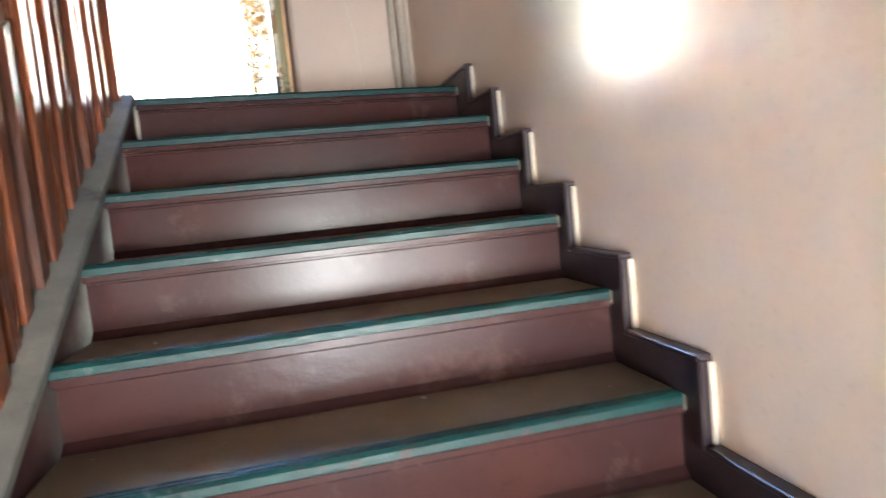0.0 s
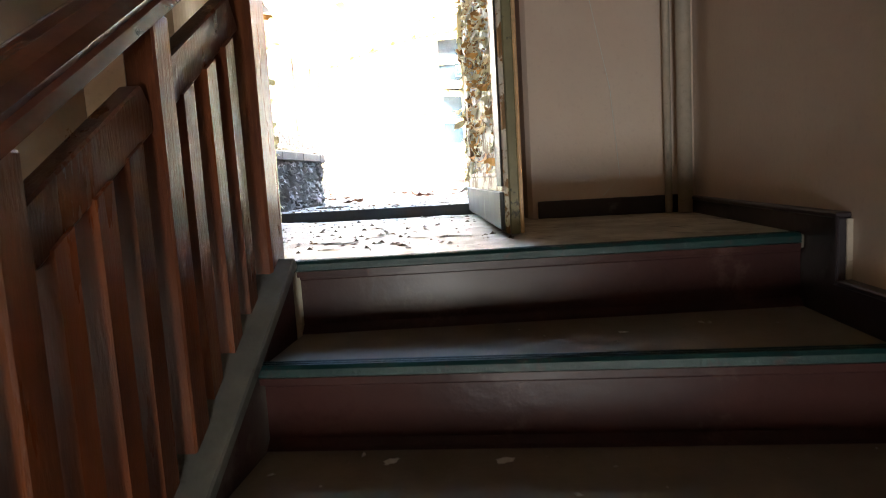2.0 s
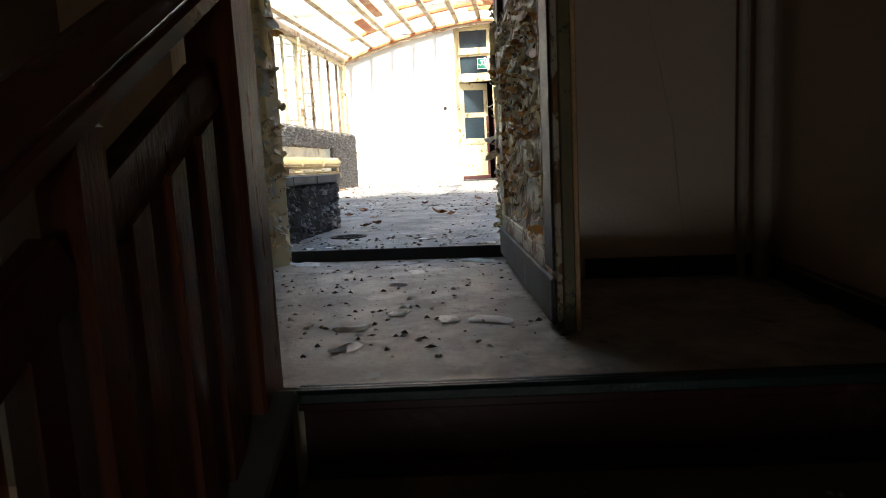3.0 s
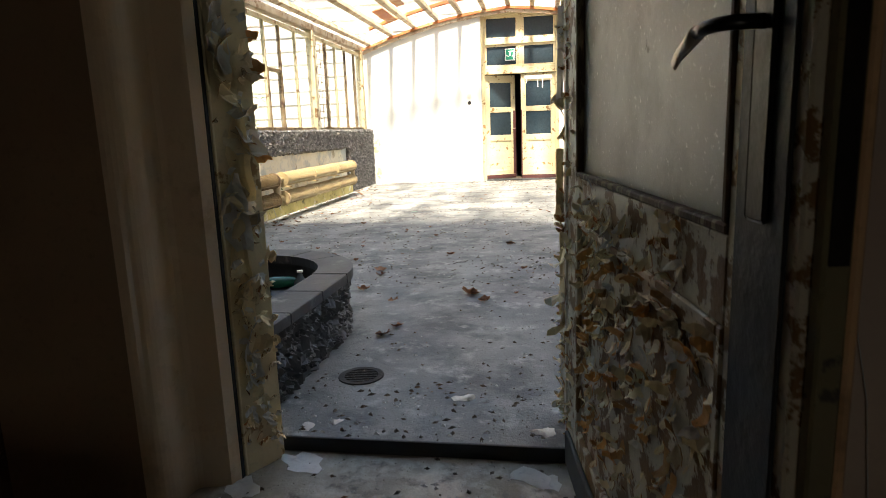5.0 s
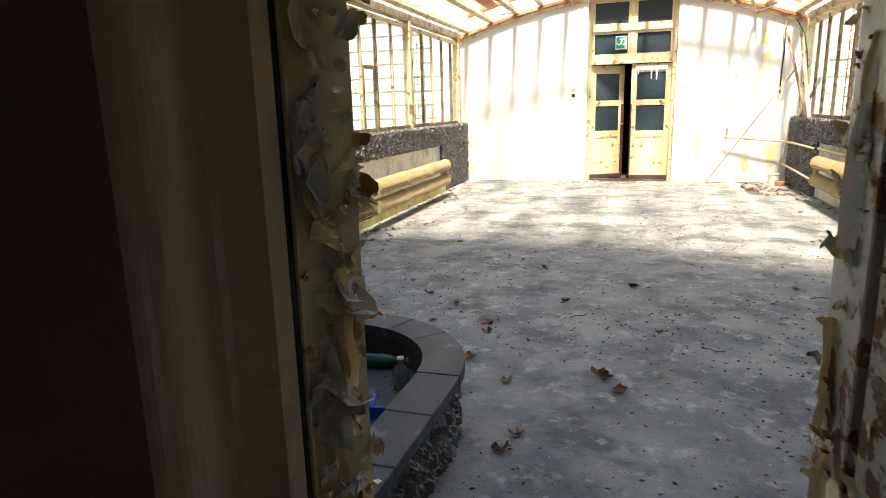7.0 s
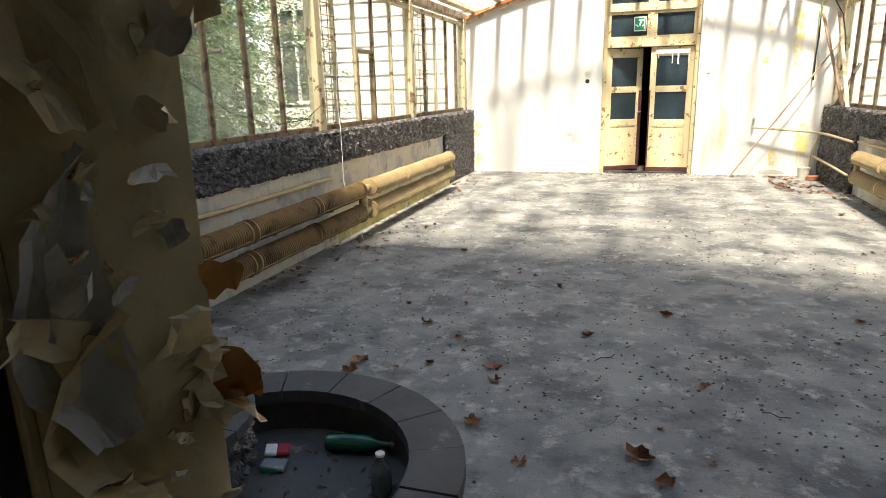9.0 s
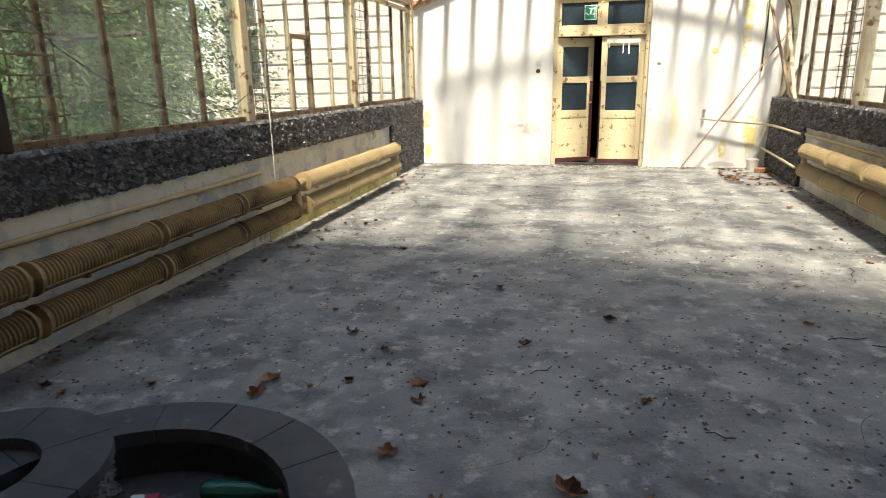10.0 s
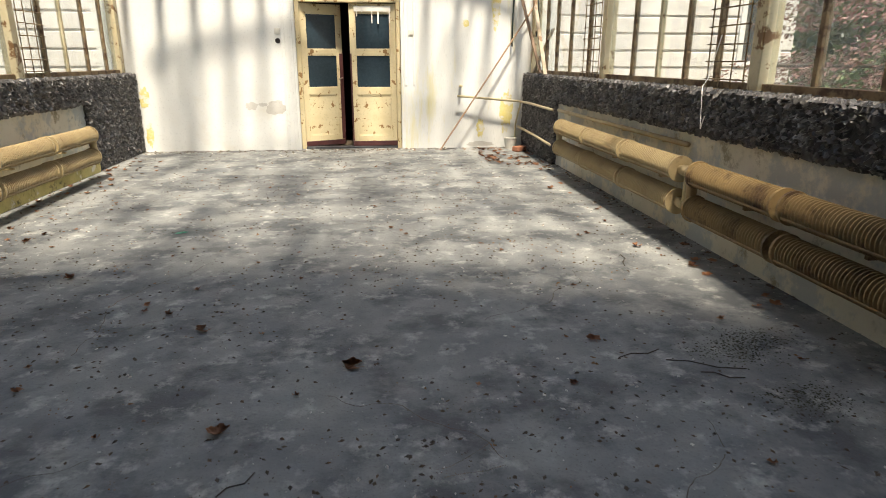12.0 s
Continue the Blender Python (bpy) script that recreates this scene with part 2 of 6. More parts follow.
def add_box(bm, x0, x1, y0, y1, z0, z1, bevel=0.0, m=None, mat_index=0):
    res = bmesh.ops.create_cube(bm, size=1)
    vs = res["verts"]
    bmesh.ops.scale(bm, vec=(x1 - x0, y1 - y0, z1 - z0), verts=vs)
    bmesh.ops.translate(bm, vec=((x0 + x1) / 2, (y0 + y1) / 2, (z0 + z1) / 2), verts=vs)
    if bevel:
        es = list({e for v in vs for e in v.link_edges})
        r = bmesh.ops.bevel(bm, geom=es, offset=bevel, segments=1, profile=0.5, affect="EDGES")
        vs = list({v for v in r["verts"]} | {v for v in vs if v.is_valid})
    if m is not None:
        bmesh.ops.transform(bm, matrix=m, verts=vs)
    if mat_index:
        for f in {f for v in vs for f in v.link_faces}:
            f.material_index = mat_index
    return vs


def box_bm(x0, x1, y0, y1, z0, z1, bevel=0.0, m=None):
    bm = bmesh.new()
    add_box(bm, x0, x1, y0, y1, z0, z1, bevel, m)
    return bm


def prism_bm(points, axis, a, b):
    """A flat outline, extruded from a to b along axis: 'x' takes (y, z), 'y' takes (x, z), 'z' takes (x, y)."""
    bm = bmesh.new()

    def at(p, d):
        return {"x": (d, p[0], p[1]), "y": (p[0], d, p[1]), "z": (p[0], p[1], d)}[axis]

    lo, hi = [bm.verts.new(at(p, a)) for p in points], [bm.verts.new(at(p, b)) for p in points]
    bm.faces.new(lo)
    bm.faces.new(hi)
    for i in range(len(points)):
        j = (i + 1) % len(points)
        bm.faces.new((lo[i], lo[j], hi[j], hi[i]))
    return bm


def tube_bm(path, r, seg=8, caps=True):
    """A round bar along a list of points."""
    bm = bmesh.new()
    pts = [Vector(p) for p in path]
    rings = []
    for i, p in enumerate(pts):
        d = (pts[min(i + 1, len(pts) - 1)] - pts[max(i - 1, 0)]).normalized()
        side = d.cross(Vector((0, 0, 1)) if abs(d.z) < 0.9 else Vector((1, 0, 0))).normalized()
        up = side.cross(d)
        rings.append([bm.verts.new(p + r * (math.cos(2 * math.pi * k / seg) * side + math.sin(2 * math.pi * k / seg) * up)) for k in range(seg)])
    for a, b in zip(rings, rings[1:]):
        for k in range(seg):
            bm.faces.new((a[k], a[(k + 1) % seg], b[(k + 1) % seg], b[k]))
    if caps:
        bm.faces.new(rings[0])
        bm.faces.new(rings[-1])
    return bm


def lathe_bm(profile, seg=24, axis="z"):
    """Turns (radius, height) points about an axis; a radius of 0 closes it."""
    bm = bmesh.new()
    rings = []
    for r, h in profile:
        ring = []
        for k in range(seg if r > 1e-6 else 1):
            a = 2 * math.pi * k / seg
            u, v = r * math.cos(a), r * math.sin(a)
            ring.append(bm.verts.new({"z": (u, v, h), "y": (u, h, v), "x": (h, u, v)}[axis]))
        rings.append(ring)
    for a, b in zip(rings, rings[1:]):
        for k in range(seg):
            k2 = (k + 1) % seg
            if len(a) == 1 and len(b) == 1:
                continue
            if len(a) == 1:
                bm.faces.new((a[0], b[k], b[k2]))
            elif len(b) == 1:
                bm.faces.new((a[k], a[k2], b[0]))
            else:
                bm.faces.new((a[k], a[k2], b[k2], b[k]))
    return bm


def part(name, bm, material, parent=None, label="", smooth=False):
    ob = new(name, to_mesh(name, bm, material, smooth))
    if parent is not None:
        ob.parent = parent
    return tagged(ob, label)


def piece(name, mesh, parent, m):
    """One more object on a shared mesh, under its parent."""
    ob = new(name, mesh)
    ob.parent = parent
    ob.matrix_basis = m
    return ob


def thing(name, label, category, at=(0, 0, 0), group=""):
    ob = new(name)
    ob.location = at
    return tagged(ob, label, category, group)


def structure(name, bm, material, label, category=""):
    return tagged(part(name, bm, material), label, category or name.split("_")[0], kind="structure")


def beam_matrix(a, b, up=(0, 0, 1)):
    """Puts the local z axis from a to b."""
    a, b = Vector(a), Vector(b)
    d = (b - a).normalized()
    u = Vector(up)
    if abs(d.dot(u)) > 0.98:
        u = Vector((0, 1, 0))
    s = u.cross(d).normalized()
    t = d.cross(s)
    m = Matrix((s, t, d)).transposed().to_4x4()
    m.translation = a
    return m


def beam_bm(a, b, w, h, bevel=0.0, up=(0, 0, 1)):
    """A squared bar from a to b; h is measured towards up."""
    n = (Vector(b) - Vector(a)).length
    return box_bm(-w / 2, w / 2, -h / 2, h / 2, 0, n, bevel, beam_matrix(a, b, up))

# ---- the stair hall's shell ----
LAND_Z, LAND_Y = -0.05, -1.50       # the landing and its edge
RISE, RUN, STEPS = 0.178, 0.275, 10
SKEW = 0.12 / 1.21               # the landing edge runs slightly askew
HALL_X0, HALL_X1 = -0.45, 2.22
STAIR_X0, STAIR_X1 = 0.955, 2.192
DOOR_X0, DOOR_X1, DOOR_TOP = 0.12, 1.29, 2.25
LOW_Z = LAND_Z - RISE * STEPS
LOW_Y = LAND_Y - RUN * STEPS

structure("wall_stair_east", box_bm(2.22, 2.5, -7.0, -0.38, -2.6, 3.2), HALL, "glossy pinkish cream painted wall beside the stairs", "wall")
structure("wall_stair_west", box_bm(-0.7, -0.45, -7.0, 0.0, -2.6, 3.2), HALL, "cream painted wall across the stairwell", "wall")
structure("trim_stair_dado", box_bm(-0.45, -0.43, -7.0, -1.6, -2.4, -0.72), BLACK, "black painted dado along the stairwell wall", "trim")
# brown sheet over the cream wall, with the shade on it painted in
structure("trim_stair_brown", box_bm(-0.45, -0.435, -7.0, -0.002, -0.2, 3.2), BROWNWALL, "brown upper wall across the stairwell, darkened for shade", "trim")
# wall with the garden-room door, taller on the house side
structure("wall_door_right", prism_bm([(DOOR_X1 + 0.09, 0.42), (DOOR_X1 + 0.09, 0.15), (1.50, 0.10), (1.56, -0.36), (1.58, -0.38), (3.9, -0.38), (3.9, 0.42)], "z", -2.6, 3.2), HALL, "glossy cream wall beside the open door", "wall")
# split from the reveal so that its shaded face can be coloured darker
structure("wall_door_left", prism_bm([(-2.9, -0.205), (0.0295, -0.205), (0.0295, 0.195), (-1.3, 0.195), (-1.3, 0.42), (-2.9, 0.42)], "z", -2.6, 3.2), LANDINGWALL, "brown landing wall beside the door, darkened for its unlit face", "wall")
round_corner = []
for k in range(9):
    t = k / 8
    round_corner.append(((1 - t) ** 2 * 0.030 + 2 * t * (1 - t) * 0.096 + t * t * 0.110, (1 - t) ** 2 * -0.2055 + 2 * t * (1 - t) * -0.2055 + t * t * -0.132))
outline = round_corner + [(0.116, -0.090), (0.121, -0.075), (0.137, -0.066), (0.222, -0.050), (0.239, -0.0125), (0.199, -0.0125), (0.199, 0.195), (0.030, 0.195)]
structure("wall_door_reveal", prism_bm(outline, "z", -2.6, 3.2), REVEAL, "rounded door reveal in worn tan gloss paint", "wall")
structure("wall_door_lintel", box_bm(0.03, DOOR_X1 + 0.09, 0.15, 0.42, DOOR_TOP + 0.09, 3.2), HALL, "cream wall above the door", "wall")
# unseen upper house wall; height, width and sloped end shape its shadow
structure("wall_house", prism_bm([(-3.2, 3.2), (4.6, 3.2), (4.6, 8.0), (1.2, 11.7), (-3.2, 11.7)], "y", 0.0, 0.42), FACADE, "unseen tall house wall shaped to shade the near glasshouse", "wall")
structure("ceiling_hall", box_bm(-0.7, 2.5, -7.0, 0.15, 3.2, 3.4), CEILING, "plain plaster ceiling of the stair hall", "ceiling")
# window wall behind the lower landing
structure("wall_stair_south_low", box_bm(-0.45, 2.22, -7.0, -6.75, -2.6, -1.72), HALL, "cream wall under the stair window", "wall")
structure("wall_stair_south_high", box_bm(-0.45, 2.22, -7.0, -6.75, -0.68, 3.2), HALL, "cream wall over the stair window", "wall")
structure("wall_stair_south_west", box_bm(-0.45, 1.28, -7.0, -6.75, -1.72, -0.68), HALL, "cream wall beside the stair window", "wall")
structure("wall_stair_south_east", box_bm(2.12, 2.22, -7.0, -6.75, -1.72, -0.68), HALL, "cream wall beside the stair window", "wall")
structure("floor_lower_landing", box_bm(-0.45, 2.22, -6.75, LOW_Y - 0.02, LOW_Z - 0.2, LOW_Z), LANDING, "worn lino on the lower landing", "floor")
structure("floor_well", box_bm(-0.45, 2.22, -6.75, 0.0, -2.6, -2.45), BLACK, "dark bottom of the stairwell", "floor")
structure("floor_landing", prism_bm([(-0.45, LAND_Y + 0.031), (STAIR_X0, LAND_Y + 0.031), (2.22, LAND_Y + 0.031 + SKEW * (2.22 - STAIR_X0)), (2.22, 0.2), (-0.45, 0.2)], "z", LAND_Z - 0.22, LAND_Z), LANDING, "dusty worn lino landing with paint chips", "floor")

# ---- the glasshouse shell ----
LX, RX = -2.33, 3.42                 # faces of the stone-chip parapets
FAR_Y, NEAR_Y = 11.2, 0.42
structure("floor_glasshouse", box_bm(-2.8, 3.9, NEAR_Y, FAR_Y + 0.45, -0.3, 0.0), FLOOR, "stained grey concrete floor strewn with leaves", "floor")
structure("floor_beside_door", box_bm(-1.3, DOOR_X0 - 0.0905, 0.2, NEAR_Y, -0.3, -0.002), FLOOR, "concrete floor under the basin by the door", "floor")
structure("sill_door", box_bm(DOOR_X0 - 0.09, DOOR_X1 + 0.09, 0.2, NEAR_Y, -0.3, 0.0), FLOOR, "raised concrete door sill", "sill")


def roof_z(x):
    return 3.40 - 0.062 * abs(x - 0.55) - 0.052 * (x - 0.55) ** 2


def far_piece(x0, x1, z0):
    n = 8
    top = [(x0 + (x1 - x0) * k / n, roof_z(x0 + (x1 - x0) * k / n)) for k in range(n + 1)]
    return prism_bm([(x0, z0), (x1, z0)] + top[::-1], "y", FAR_Y, FAR_Y + 0.3)


structure("wall_far_left", far_piece(-2.8, -0.02, 0.0), WHITEWALL, "sunlit limewashed plaster end wall with a patched spot", "wall")
structure("wall_far_right", far_piece(1.52, 3.9, 0.0), DAMPWALL, "limewashed end wall with yellow damp stains", "wall")
structure("wall_far_top", far_piece(-0.02, 1.52, 3.30), WHITEWALL, "plaster above the double door", "wall")
for side, face, back, label in (("left", LX, -2.75, "left"), ("right", RX, 3.84, "right")):
    s = -1 if side == "left" else 1
    rec = face + 0.045 * s
    structure("wall_panel_" + side, box_bm(min(rec, back), max(rec, back), NEAR_Y, FAR_Y, 0.0, 1.08), PANEL, "patchy cream render behind the radiators", "wall")
    structure("parapet_band_" + side, box_bm(min(face, rec), max(face, rec), NEAR_Y, 9.47, 0.82, 1.118), MORTAR, "parapet band faced with dark stone chips", "parapet")
    structure("parapet_end_" + side, box_bm(min(face, rec), max(face, rec), 9.47, FAR_Y, 0.0, 1.118), MORTAR, "full-height parapet end faced with stone chips", "parapet")
    if side == "left":
        structure("wall_base_far", box_bm(rec, rec + 0.095, 5.45, 9.469, 0.0, 0.21, 0.008), YELLOWBASE, "mossy yellow painted plinth below the radiators", "wall")
        structure("wall_base_near", box_bm(rec, rec + 0.095, NEAR_Y, 5.4495, 0.0, 0.21, 0.008), PANEL, "pale peeling plinth below the radiators", "wall")
    structure("ledge_" + side, box_bm(min(rec + 0.001 * s, back + 0.04 * s), max(rec + 0.001 * s, back + 0.04 * s), NEAR_Y, FAR_Y, 1.08, 1.135, 0.006), LEDGE, "grey debris-covered window ledge", "ledge")

# unseen ground outside, a pale reflector, with the sunken stair hall cut out of it
bm = bmesh.new()
gx, gy = (-300, -0.7, 2.5, 300), (-300, -7.0, NEAR_Y, 400)
grid = [[bm.verts.new((x, y, -0.34)) for y in gy] for x in gx]
for i in range(3):
    for j in range(3):
        if (i, j) != (1, 1):
            bm.faces.new((grid[i][j], grid[i + 1][j], grid[i + 1][j + 1], grid[i][j + 1]))
structure("ground", bm, EARTH, "unseen ground round the glasshouse, pale to bounce light indoors", "ground")

# ---- staircase ----
stairs = thing("staircase", "maroon painted wooden stairs with green nosing strips", "staircase", (STAIR_X0, LAND_Y, LAND_Z))


def wpart(name, bm, material, parent, label="", smooth=False):
    """A part whose bmesh is in world metres; its parent stands at a plain offset."""
    bmesh.ops.translate(bm, vec=-parent.location, verts=bm.verts)
    return part(name, bm, material, parent, label, smooth)


def nosing_bm(y, z, x0, x1):
    """A ribbed rubber strip wrapped round the edge of a step."""
    pts = [(y + 0.036, z), (y + 0.036, z + 0.004)]
    for k in range(2):
        a = y + 0.028 - 0.014 * k
        pts += [(a, z + 0.006), (a - 0.005, z + 0.006), (a - 0.007, z + 0.0045)]
    pts += [(y + 0.0, z + 0.005), (y - 0.006, z - 0.003), (y - 0.006, z - 0.019), (y, z - 0.021), (y, z)]
    bm = prism_bm(pts, "x", x0, x1)
    return bm


def askew(bm):
    """Turns the landing's edge, with all that lies along it."""
    for v in bm.verts:
        v.co.y += SKEW * (v.co.x - STAIR_X0)
    return bm


def straight(bm):
    return bm


for i in range(STEPS):
    y, z = LAND_Y - RUN * i, LAND_Z - RISE * i
    sk = straight if i else askew
    x0, x1 = STAIR_X0 + 0.002, STAIR_X1
    wpart("riser", sk(box_bm(x0, x1, y + 0.022, y + 0.045, z - RISE, z - 0.034)), MAROON, stairs, "glossy maroon riser" if i == 0 else "")
    if i:
        wpart("tread", box_bm(x0, x1, y, y + RUN + (0.021 if i > 1 else 0.14), z - 0.034, z, 0.003), TREAD, stairs)
        wpart("cove", (askew if i == 1 else straight)(prism_bm([(y + RUN + 0.0215, z), (y + RUN + 0.0215, z + 0.02), (y + RUN + 0.008, z + 0.006), (y + RUN, z)], "x", x0, x1)), MAROON, stairs)
    else:
        wpart("tread", sk(box_bm(x0, x1, y, LAND_Y + 0.03, z - 0.034, z, 0.003)), TREAD, stairs)
    wpart("molding", sk(box_bm(x0, x1, y + 0.014, y + 0.022, z - 0.046, z - 0.035, 0.003)), MAROON, stairs)
    wpart("nosing_base", sk(box_bm(x0, x1 - 0.010, y - 0.004, y - 0.0005, z - 0.035, z - 0.0215)), MAROON, stairs)
    wpart("nosing_strip", sk(nosing_bm(y, z, x0 - 0.004, x1 - 0.010)), NOSING, stairs, "worn ribbed green nosing strip" if i == 0 else "")


def nose_z(y):
    return LAND_Z - RISE * (LAND_Y - y) / RUN


# closed string on the open side, with a dusty cap
y_top, y_low = LAND_Y - 0.02, LOW_Y
pts = [(y_top, nose_z(y_top) - 0.34), (y_top, nose_z(y_top) + 0.005), (y_low, nose_z(y_low) + 0.005), (y_low, nose_z(y_low) - 0.34)]
wpart("string", prism_bm(pts, "x", STAIR_X0 - 0.07, STAIR_X0 - 0.004), MAROON_DULL, stairs, "maroon painted stair string")
cap = box_bm(-0.075, 0.058, -0.014, 0.014, 0, (Vector((0, y_top, nose_z(y_top))) - Vector((0, y_low, nose_z(y_low)))).length, 0.004,
             beam_matrix((STAIR_X0 - 0.065, y_low, nose_z(y_low) + 0.02), (STAIR_X0 - 0.065, y_top, nose_z(y_top) + 0.02)))
wpart("string_cap", cap, DUSTY, stairs, "dusty grey cap of the string")

# ---- stepped skirting on the wall ----
skirting = thing("stepped_skirting", "dark painted skirting stepping down the stair wall", "skirting", (2.2, LAND_Y, LAND_Z))
SK, DROP = 0.078, 0.055
run = [(-0.40, LAND_Z - 0.01), (-0.40, LAND_Z + SK - 0.03)]
for i in range(STEPS + 1):
    y = LAND_Y - RUN * i - DROP + (0.02 if i == 0 else 0)
    z = LAND_Z - RISE * i
    run += [(y, z + SK + (-0.03 if i == 0 else 0)), (y, z - RISE + SK)]
end_y = run[-1][0]
run += [(end_y, run[-1][1] - 0.12)]
bottom = [(LAND_Y - RUN * STEPS + 0.06, nose_z(LAND_Y - RUN * STEPS) - 0.12), (LAND_Y + 0.0, LAND_Z - 0.25), (-0.40, LAND_Z - 0.25)]
wpart("board", prism_bm(run + bottom, "x", 2.193, 2.2195), SKIRT, skirting, "dark skirting board with a stepped outline")
for i in range(STEPS):
    y = LAND_Y - RUN * i - DROP + (0.02 if i == 0 else 0)
    z = LAND_Z - RISE * i
    top, bot = z + SK + (-0.03 if i == 0 else 0), z - RISE + SK
    wpart("end_edge", box_bm(2.206, 2.2195, y - 0.006, y - 0.0005, bot + 0.012, top, 0.0015), CREAM_EDGE, skirting, "cream painted end edge" if i == 0 else "")
    wpart("bead", box_bm(2.185, 2.193, y - 0.004, y + 0.014, bot, top + 0.006, 0.003), SKIRT, skirting)
    y2 = (LAND_Y - RUN * (i - 1) - DROP + (0.02 if i == 1 else 0)) if i else -0.40
    wpart("bead", box_bm(2.185, 2.2195, y, y2 - (0.0045 if i else 0), top + 0.0005, top + 0.014, 0.003), SKIRT, skirting)
back_skirt = thing("landing_skirting", "dark skirting at the back of the landing", "skirting", (1.7, -0.39, LAND_Z))
wpart("board", box_bm(1.60, 2.168, -0.398, -0.3805, LAND_Z, LAND_Z + 0.07, 0.003), SKIRT, back_skirt)

# ---- balustrade ----
balustrade = thing("balustrade", "reddish brown varnished wooden balustrade along the stairs", "balustrade", (STAIR_X0, LAND_Y, LAND_Z))
BX = STAIR_X0 - 0.075
UNIT = 0.0965


def slope_beam(name, y0, y1, dz, w, h, material, label="", x=BX, bevel=0.004):
    bm = box_bm(-w / 2, w / 2, -h / 2, h / 2, 0, math.hypot(y1 - y0, nose_z(y1) - nose_z(y0)), bevel,
                beam_matrix((x, y0, nose_z(y0) + dz), (x, y1, nose_z(y1) + dz)))
    return wpart(name, bm, material, balustrade, label)


NEWEL_Y = -1.53
post_ys = []
y = NEWEL_Y - 0.415
while y > LOW_Y + 0.1:
    post_ys.append(y)
    y -= 0.37
for n, y in enumerate(post_ys):
    zb = nose_z(y) + 0.03
    wpart("post", box_bm(BX - 0.022, BX + 0.036, y - 0.028, y + 0.028, zb - 0.02, nose_z(y) + 0.775, 0.004), VARNISH, balustrade)
edges = [NEWEL_Y - 0.045] + post_ys
for a, b in zip(edges, edges[1:] + [edges[-1] - 0.37]):
    slope_beam("mid_rail", b + 0.029, a - 0.029, 0.64, 0.040, 0.075, VARNISH)
    for j in (1, 2, 3):
        y = a + (b - a) * j / 4
        d = random.uniform(-0.006, 0.006)
        bm = prism_bm([(y - 0.021 + d, nose_z(y) + 0.012), (y + 0.021 + d, nose_z(y) + 0.026), (y + 0.021, nose_z(y + 0.021) + 0.605), (y - 0.021, nose_z(y - 0.021) + 0.605)], "x", BX - 0.012, BX + 0.028 + d)
        wpart("baluster", bm, VARNISH, balustrade)
# moulded handrail
prof = [(-0.036, -0.035), (0.036, -0.035), (0.040, -0.012), (0.034, -0.006), (0.038, 0.004), (0.036, 0.026), (0.022, 0.040), (0.0, 0.045), (-0.022, 0.040), (-0.036, 0.026), (-0.038, 0.004), (-0.034, -0.006), (-0.040, -0.012)]
bm = bmesh.new()
mm = beam_matrix((BX + 0.005, LOW_Y, nose_z(LOW_Y) + 0.81), (BX + 0.005, NEWEL_Y - 0.04, nose_z(NEWEL_Y - 0.04) + 0.81))
length = math.hypot(NEWEL_Y - 0.04 - LOW_Y, nose_z(NEWEL_Y - 0.04) - nose_z(LOW_Y))
r0, r1 = ([bm.verts.new(mm @ Vector((p[0], p[1], h))) for p in prof] for h in (0, length))
bm.faces.new(r0)
bm.faces.new(r1)
for i in range(len(prof)):
    j = (i + 1) % len(prof)
    bm.faces.new((r0[i], r0[j], r1[j], r1[i]))
wpart("handrail", bm, RAILWOOD, balustrade, "polished dark brown moulded handrail", smooth=False)
bm = box_bm(BX - 0.045, BX + 0.045, NEWEL_Y - 0.045, NEWEL_Y + 0.045, LAND_Z - 0.02, LAND_Z + 0.95, 0.006)
wpart("newel_post", bm, VARNISH, balustrade, "dark square newel post")
bm = lathe_bm([(0, 0), (0.055, 0.0), (0.06, 0.015), (0.045, 0.03), (0.05, 0.06), (0.052, 0.085), (0.035, 0.115), (0, 0.125)], 20)
bmesh.ops.translate(bm, vec=(BX, NEWEL_Y, LAND_Z + 0.95), verts=bm.verts)
wpart("newel_cap", bm, RAILWOOD, balustrade, smooth=True)
# vertical heating pipe in the landing corner
pipe = thing("corner_pipe", "cream painted vertical pipe in the landing corner", "pipe", (2.165, -0.45, LAND_Z))
part("pipe", tube_bm([(0, 0, 0.0), (0, 0, 3.2)], 0.028, 12), CREAM_EDGE, pipe, smooth=True)
part("thin_pipe", tube_bm([(-0.055, 0.03, 0.0), (-0.055, 0.03, 3.2)], 0.014, 10), CREAM_EDGE, pipe, smooth=True)

# ---- peeling paint ----
PAINT = mat("cream_door_paint", (0.82, 0.70, 0.43), (0.76, 0.63, 0.37), rough=0.42, scale=3, fine=40, bump=0.12, c3=(0.40, 0.25, 0.10), lo=0.60, hi=0.63, c3scale=6)
PAINT_RUST = mat("rust_patched_white_paint", (0.74, 0.69, 0.58), (0.66, 0.60, 0.49), rough=0.45, scale=4, fine=40, bump=0.2, c3=(0.34, 0.145, 0.05), lo=0.53, hi=0.55, c3scale=8)
FLAKE = mat("cream_paint_flake", (0.86, 0.73, 0.46), (0.78, 0.64, 0.39), rough=0.45, scale=9, fine=60, bump=0.1, random_tint=0.18)
FLAKE_PALE = mat("grey_white_paint_flake", (0.78, 0.75, 0.68), (0.70, 0.67, 0.60), rough=0.5, scale=9, fine=60, bump=0.1, random_tint=0.18)
FLAKE_BACK = mat("ochre_flake_back", (0.46, 0.20, 0.05), (0.30, 0.14, 0.045), rough=0.7, scale=12, fine=60, bump=0.15, random_tint=0.4)
